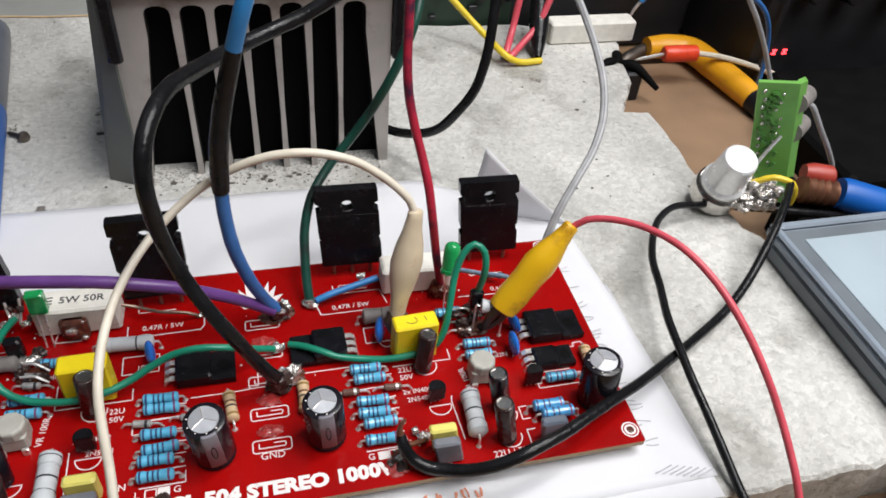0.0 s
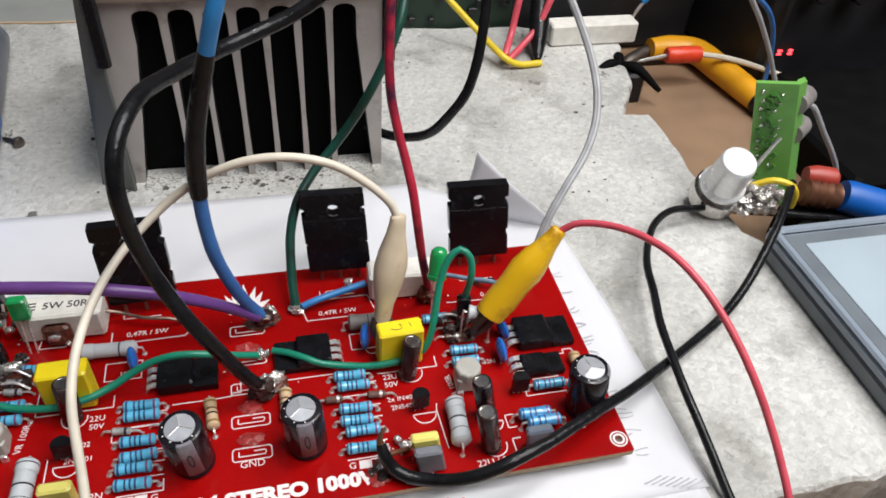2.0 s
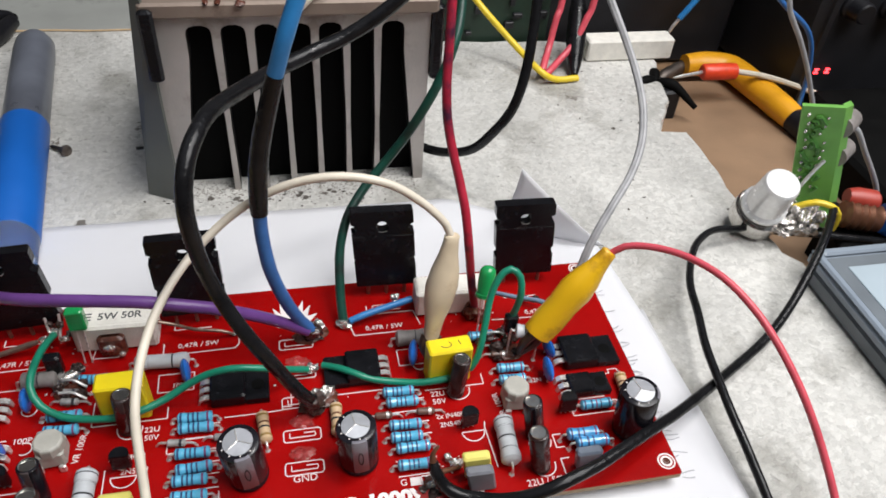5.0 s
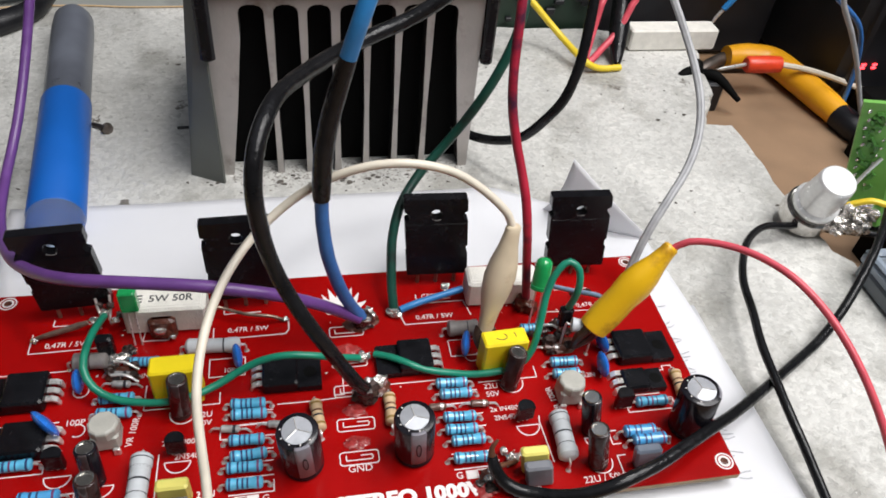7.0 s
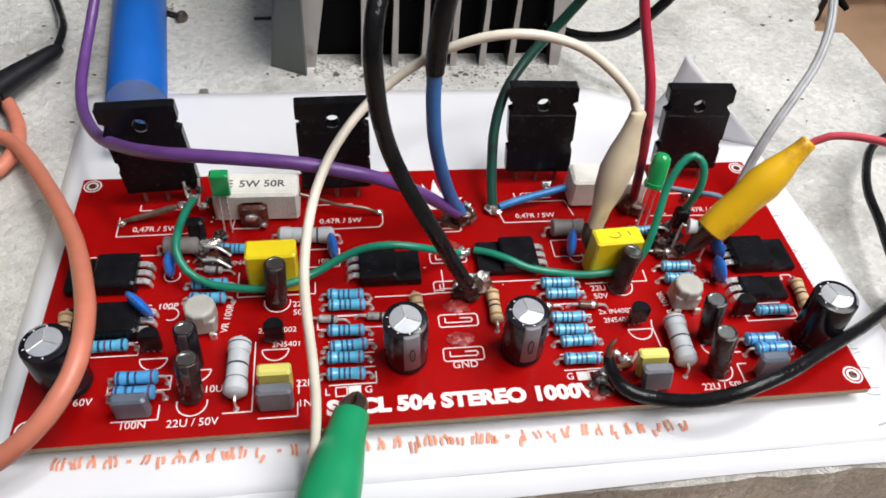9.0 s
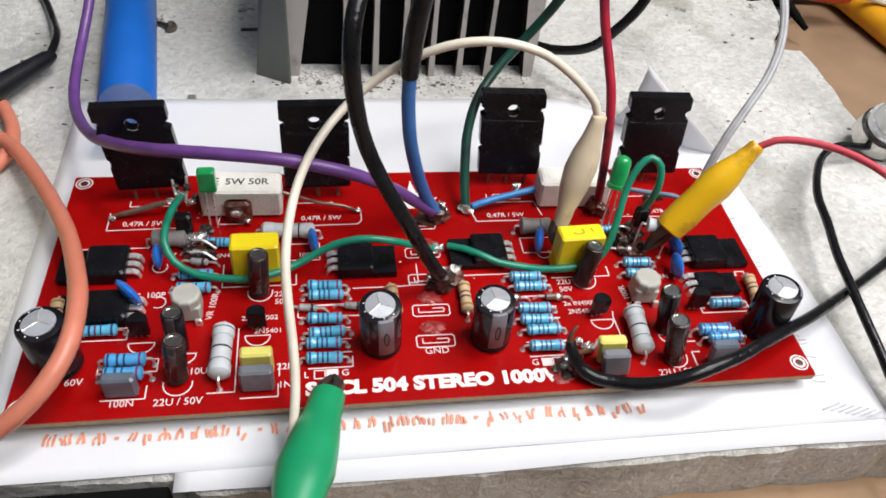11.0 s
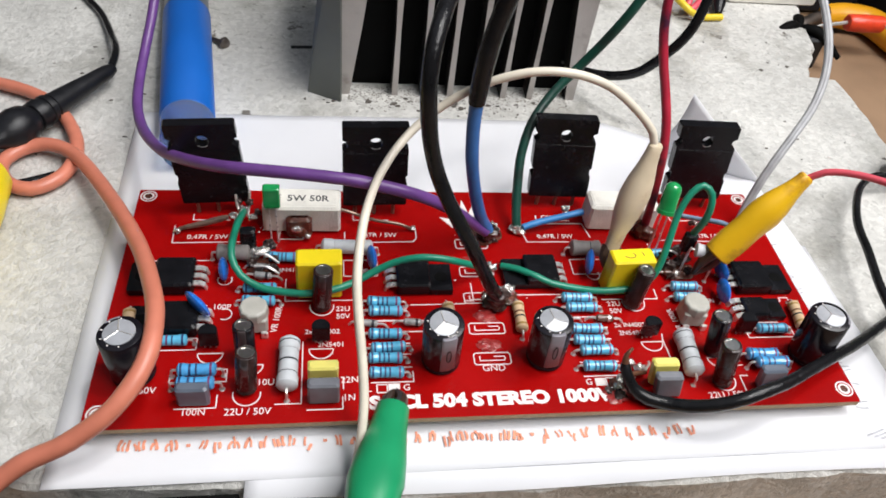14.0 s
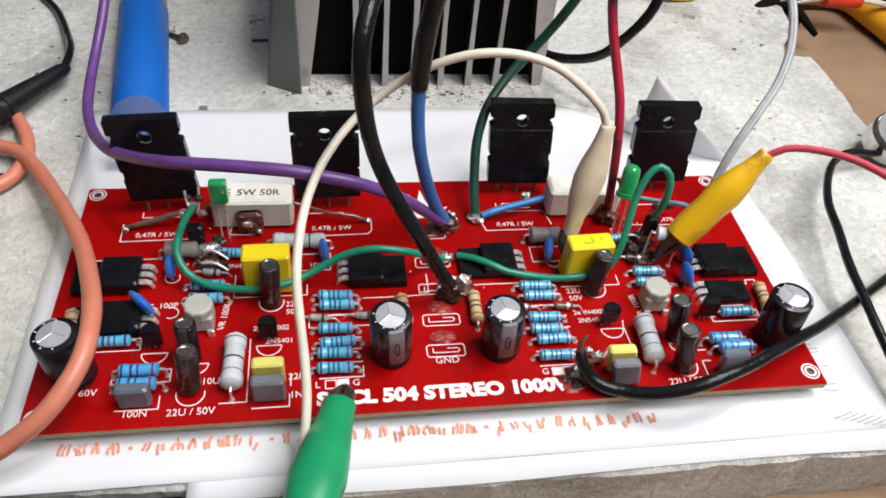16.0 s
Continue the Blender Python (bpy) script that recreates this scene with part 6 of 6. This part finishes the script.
def debris():
    g = Geo()
    r3 = random.Random(9)
    for _ in range(170):
        x, y = r3.uniform(-70, 255), r3.uniform(100, 262)
        if r3.random() < 0.35:
            x, y = r3.gauss(95, 30), r3.gauss(131, 3.5)
        if -8 < x < 205 and y < 123:
            continue
        if 55 < x < 146 and 135 < y < 197:
            continue
        L, a = r3.choice((0.25, 0.35, 0.5, 0.7, 1.1)), r3.uniform(0, 3.14)
        g.blob((x, y, SLAB_Z + 0.1), L, L * r3.uniform(0.4, 0.9), 0.3, seg=7, rings=4, rough=0.9)
    ob = new("dirt_crumbs", mesh_of("dirt_crumbs", g, M_CRUMB))
    tagged(ob, "scattered dark crumbs and wire clippings on the slab", "debris", kind="stuff")
    # Specks for soot, and for the shade that fades out below the fins.
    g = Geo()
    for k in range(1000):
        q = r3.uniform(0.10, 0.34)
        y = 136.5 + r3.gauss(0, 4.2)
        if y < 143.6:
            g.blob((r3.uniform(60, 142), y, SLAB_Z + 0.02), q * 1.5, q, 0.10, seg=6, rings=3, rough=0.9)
    ob = new("soot_shade_specks", mesh_of("soot_shade_specks", g, M_GRIMESHADE))
    tagged(ob, "brown-grey soot and dust on the foam under the heatsink fins, also standing in for shade", "dust", kind="stuff")
    g = Geo().tube([(39, 166, SLAB_Z + 0.4), (47, 166.5, SLAB_Z + 0.4)], 0.6, seg=6)
    ob = new("wire_clipping", mesh_of("wire_clipping", g, M_BLACK))
    tagged(ob, "short dark wire clipping on the slab", "wire clipping")


debris()


# ---- things behind and beside ----
def knob_board():
    top = thing("control_board", (270, 92, -26), "small upright green circuit board with a silver knob and splashed solder", "circuit board")
    bl, br, tl, tr = Vector((269.6, 93, -3)), Vector((282.0, 87, -3)), Vector((256.8, 94, 44.6)), Vector((268.2, 88.6, 46.4))
    n = (br - bl).cross(tl - bl).normalized() * 1.6
    q = [bl, br, tr, tl]
    if n.y > 0:
        n = -n
    g = Geo().add([tuple(p) for p in q] + [tuple(p - n) for p in q], [(0, 1, 2, 3), (7, 6, 5, 4), (0, 4, 5, 1), (1, 5, 6, 2), (2, 6, 7, 3), (3, 7, 4, 0)])
    pcb = part("green_plate", g, M_GREENPCB, top, "green board seen from its solder side", smooth=False)
    ex, ez = (br - bl) / 1.0, (tl - bl)

    def on(u, v, lift=0.3):
        return bl + (br - bl) * u + ez * v + n.normalized() * lift

    r3 = random.Random(4)
    for k in range(22):
        u0, v0 = r3.uniform(0.15, 0.5), 0.26 + 0.032 * k
        u1 = min(0.62, max(0.12, u0 + r3.uniform(-0.3, 0.3)))
        part("copper_track", Geo().tube([on(u0, v0), on((u0 + u1) / 2, v0 + 0.01), on(u1, v0 + r3.uniform(-0.05, 0.07))], 0.75, seg=5, step=1.2), M_GREENTRACE, pcb)
    for k in range(10):
        for c, s in ((on(0.15 + 0.05 * r3.random(), 0.36 + 0.065 * k, 0.4), 0.9), (on(0.42 + 0.2 * r3.random(), 0.36 + 0.065 * k, 0.4), 0.7)):
            part("solder_pad", Geo().blob(tuple(c), s * 0.8, s * 0.5, s * 0.8, seg=8, rings=6), M_SOLDER, pcb)
    for v in (0.62, 0.86):
        c = on(0.95, v, -2)
        part("can_capacitor", Geo().lathe(tuple(c), tuple(c + Vector((7, 5, 0.5))), [(0, 3.6), (0.9, 3.6), (1, 3.0)], seg=18), M_RDGREY, top, "dull grey can")
    side = [br, br + Vector((4.0, 1.2, 0)), tr + Vector((3.4, 1.2, 0.3)), tr]
    back = Vector((0.6, 2.6, 0))
    part("edge_rail", Geo().add([tuple(p) for p in side] + [tuple(p + back) for p in side], [(0, 1, 2, 3), (7, 6, 5, 4), (0, 4, 5, 1), (1, 5, 6, 2), (2, 6, 7, 3), (3, 7, 4, 0)]), M_GREENPCB, pcb, "paler green rail along the edge", smooth=False)
    # potentiometer and knob
    a, b = Vector((256.4, 94.0, -2.5)), Vector((254.4, 85.0, 20.8))
    part("potentiometer", Geo().lathe(a + (b - a) * 0.02, a + (b - a) * 0.34, [(0, 7.5), (0.1, 8.8), (0.5, 9.0), (0.9, 8.8), (1, 8.0)], seg=28), M_CHROME, top, "chrome potentiometer can")
    kn = part("knob", Geo().lathe(a + (b - a) * 0.38, b, [(0, 7.8), (0.10, 7.9), (0.16, 6.8), (0.9, 6.2), (0.97, 6.0), (1, 5.6)], seg=36), M_KNOBSIDE, top, "bright silver knob")
    part("knob_cap", Geo().lathe(b - (b - a) * 0.02, b + (b - a) * 0.012, [(0, 5.6), (0.7, 5.6), (1, 5.3)], seg=36), M_KNOB, kn, "shiny white cap")
    r4 = random.Random(14)
    part("solder_mound", Geo().blob((265.5, 88.0, 2.0), 6.5, 4.5, 5.5, rough=0.8, seg=18, rings=12).blob((272, 86.0, 1.0), 5.5, 4.0, 4.5, rough=0.8, seg=18, rings=12), M_SOLDER, top, "lumpy heap of solder")
    for _ in range(46):
        g = Geo().blob((266.5 + r4.gauss(0, 4.2), 85.5 + r4.gauss(0, 2.2), 4.2 + r4.gauss(0, 2.8)), r4.uniform(0.9, 2.6), r4.uniform(0.9, 2.2), r4.uniform(0.8, 2.2), rough=0.7, seg=9, rings=6)
        part("solder_lump", g, M_SOLDER, top)
    part("tinned_wire", Geo().tube([(262, 88, 10), (267, 89, 20), (270, 89, 26)], 0.7, seg=6), M_TIN, top)
    part("yellow_jumper", Geo().tube([(264, 86, 9), (269, 83, 13), (275, 80, 12), (278, 80, 7), (279, 81, 2)], 1.1, seg=8), M_WYELLOW, top)


knob_board()


def inductor():
    top = thing("blue_inductor", (308, 88, -26), "copper coil with a red cap and blue sleeve", "inductor")
    part("coil", Geo().lathe((290, 91, 0), (303, 87, -1), [(0, 4), (0.1, 5.6), (0.2, 5.0), (0.3, 5.8), (0.4, 5.0), (0.5, 5.8), (0.6, 5.0), (0.7, 5.8), (0.8, 5.0), (1, 5)], seg=20), M_COPPER, top)
    part("red_cap", Geo().lathe((292, 94, 5), (303, 91, 4), [(0, 3), (0.3, 4), (0.9, 4), (1, 3)], seg=18), M_REDCAP, top)
    part("blue_sleeve", Geo().lathe((304, 86.4, 0), (334, 76, -6), [(0, 5.6), (0.08, 6.2), (0.8, 6.2), (1, 5)], seg=24), M_TUBE, top)
    part("foot", Geo().box(287, 80, -26, 314, 96, -6.5, bevel=1.5), M_PIT, top, smooth=False)
    top = thing("black_case", (420, 130, -26), "low black plastic case beside the small green board", "case")
    part("case", Geo().box(322, 98, -26, 640, 158, -5, bevel=2), M_PIT, top, smooth=False)
    part("rear_cover", Geo().box(341, 158.2, -26, 640, 189, -8, bevel=2), M_PIT, top, smooth=False)


inductor()


def meter():
    top = thing("panel_meter", (310, 0, SLAB_Z), "blue-grey analogue meter with a pale dial, lying on the foam slab", "meter")
    part("case", Geo().box(261.5, -74, SLAB_Z, 376, 68, 0.4, bevel=1.2), M_METERD, top, "dark grey case", smooth=False)
    part("bezel", Geo().box(261.0, -74.5, 0.4, 376.5, 68.5, 4.2, bevel=1.0), M_METER, top, "blue-grey bezel", smooth=False)
    for x0, y0, x1, y1 in ((261.2, -74.3, 264.2, 68.3), (264.2, 65.0, 376.3, 68.3), (264.2, -74.3, 376.3, -71.0)):
        part("rim", Geo().box(x0, y0, 4.2, x1, y1, 5.8, bevel=0.7), M_METER, top, smooth=False)
    part("inner_step", Geo().box(264.8, -69.5, 4.0, 374, 64.5, 4.6, bevel=0.2), M_METERD, top, "dark sunk step", smooth=False)
    part("dial", Geo().box(269.5, -62, 4.4, 366, 59.5, 5.0, bevel=0.2), M_DIAL, top, "pale dial face", smooth=False)
    g = Geo()
    for r0 in (50, 44, 37):
        g.tube([(316 + r0 * math.cos(radians(a)), -8 + r0 * math.sin(radians(a)), 5.05) for a in range(40, 180, 7)], 0.22, seg=5)
    for a in range(40, 178, 5):
        c, s = math.cos(radians(a)), math.sin(radians(a))
        g.tube([(316 + 50 * c, -8 + 50 * s, 5.05), (316 + 53 * c, -8 + 53 * s, 5.05)], 0.18, seg=5)
    part("scale_marks", g, M_METERD, top)


meter()


def pliers():
    top = thing("pliers", (320, 210, -26), "pliers with amber grips lying on the bench", "pliers")
    part("grip", Geo().tube([(297, 229, -15), (308, 229, -15), (320, 224, -15), (324, 206, -15), (328, 186, -16), (330, 175, -17)], [5.4, 6.4, 6.6, 6.6, 6.4, 5.6], seg=18), M_PLIER, top, "amber plastic grip")
    part("grip_end", Geo().tube([(329.6, 177, -17), (331.5, 168, -17.5), (333, 160, -18.5)], [6.0, 6.2, 5.0], seg=18), M_BLACK, top, "black end cap")
    part("jaw", Geo().tube([(299, 232, -17), (286, 226, -19), (276, 219, -21)], [3.4, 3.4, 1.6], seg=10), M_STEEL, top)


pliers()


def red_probe():
    top = thing("red_probe", (295, 205, -26), "small red probe tip with a bare steel needle", "probe")
    part("grip", Geo().lathe((292.5, 205.5, -6), (310.5, 205, -6), [(0, 3.2), (0.05, 3.9), (0.5, 4.1), (0.95, 3.9), (1, 2.6)], seg=18), M_REDGRIP, top)
    part("needle", Geo().lathe((293, 205.5, -6), (276.5, 203, -7), [(0, 0.9), (0.8, 0.8), (1, 0.2)], seg=8), M_TIN, top)
    part("cable", Geo().tube([(310, 205, -6), (325, 200, -7), (345, 188, -10), (370, 170, -16)], 1.4, seg=8), M_WWHITE, top)


red_probe()


def white_block():
    top = thing("ceramic_block", (268, 224, SLAB_Z), "white ceramic power resistor lying at the slab edge", "resistor")
    m = Matrix.Translation((260, 224, SLAB_Z + 5.4)) @ Matrix.Rotation(radians(0), 4, "Z")
    g = Geo().box(-22, -5, -5.2, 22, 5, 5.2, bevel=0.8)
    g.v = [tuple(m @ Vector(p)) for p in g.v]
    part("body", g, M_CEMENT, top, smooth=False)
    part("lead_sleeve", Geo().tube([(242, 246, 70), (239, 242, 42), (235, 236, 24), (233, 228, 15), (230.5, 218, 5), (228, 209, -2.0), (226.6, 204, -4)], [1.8, 1.8, 2.2, 4.4, 4.8, 3.0, 1.6], seg=12), M_WBLACK, top, "black sleeve")


white_block()


def dark_clips():
    for x, y, a in ((262, 200, 20), (272, 196, -40), (268, 206, 70)):
        top = thing("black_clip", (x, y, -26), "small black clip lying in the gap beside the slab", "clip", group="small black clips")
        c, s = math.cos(radians(a)), math.sin(radians(a))
        part("arm", Geo().tube([(x - 12 * c, y - 12 * s, -10), (x, y, -6), (x + 14 * c, y + 14 * s, -14)], [1.4, 2.6, 1.2], seg=10), M_PIT, top)
        part("base", Geo().box(x - 5, y - 4, -26, x + 5, y + 4, -8, bevel=1.2), M_BLACK, top, smooth=False)


dark_clips()


def equipment():
    top = thing("power_supply", (470, 300, -26), "black bench power supply with knobs and a lit red readout", "power supply")
    part("case", Geo().box(336, 194, -26, 700, 480, 150, bevel=4), M_DARK, top, smooth=False)
    part("front_panel", Geo().box(338, 190, -20, 696, 195, 146, bevel=1.5), M_DARK, top, smooth=False)
    for x, z in ((346, 33), (366, 32), (392, 32)):
        part("panel_knob", Geo().lathe((x, 190.4, z), (x, 180, z), [(0, 6), (0.2, 6), (0.3, 5), (0.95, 4.6), (1, 4)], seg=24), M_BLACK, top)
    g = Geo()
    for x in (341.4, 347.2):
        for dx, dz, w, h in ((0, 0.9, 2.2, 0.7), (0, -0.9, 2.2, 0.7), (0, 0, 0.8, 1.2)):
            g.box(x + dx - w / 2, 189.4, 1 + dz - h / 2, x + dx + w / 2, 190.4, 1 + dz + h / 2)
    part("readout", g, M_LEDRED, top, "lit red digits", smooth=False)
    top = thing("equipment_case", (250, 330, -26), "dark metal equipment case behind the slab", "equipment case")
    part("case", Geo().box(152, 250, -26, 330, 470, 150, bevel=3), M_DARK, top, smooth=False)
    part("green_panel", Geo().box(168, 246, -10, 226, 250.2, 60, bevel=0.4), M_DARKGREEN, top, "dark green circuit panel", smooth=False)
    g = Geo()
    r3 = random.Random(2)
    for _ in range(30):
        x, z = r3.uniform(172, 222), r3.uniform(-4, 54)
        g.box(x, 243.5, z, x + r3.uniform(2, 5), 246.1, z + r3.uniform(1.5, 4), bevel=0.3)
    part("chip_parts", g, M_DARK, top, smooth=False)
    top = thing("grey_panel", (-40, 420, -26), "pale grey scuffed board lying behind the slab", "board")
    part("panel", Geo().box(-330, 273, -26, 148, 560, -9, bevel=1), M_GREYBOARD, top, smooth=False)
    top = thing("cutting_board", (360, 150, -26), "brown hardboard sheet under the tools", "hardboard")
    part("sheet", Geo().box(225, 70, -25.98, 700, 226, -22.5, bevel=0.5), M_CARD, top, smooth=False)
    top = thing("black_strip", (40, -26, -26), "black plastic case lying in front of the slab", "case")
    part("case", Geo().box(-5, -60, -26, 39, -16.2, -6.6, bevel=1.0).box(-5, -16.4, -26, 34, -12.4, -6.8, bevel=0.6), M_PIT, top, smooth=False)


equipment()
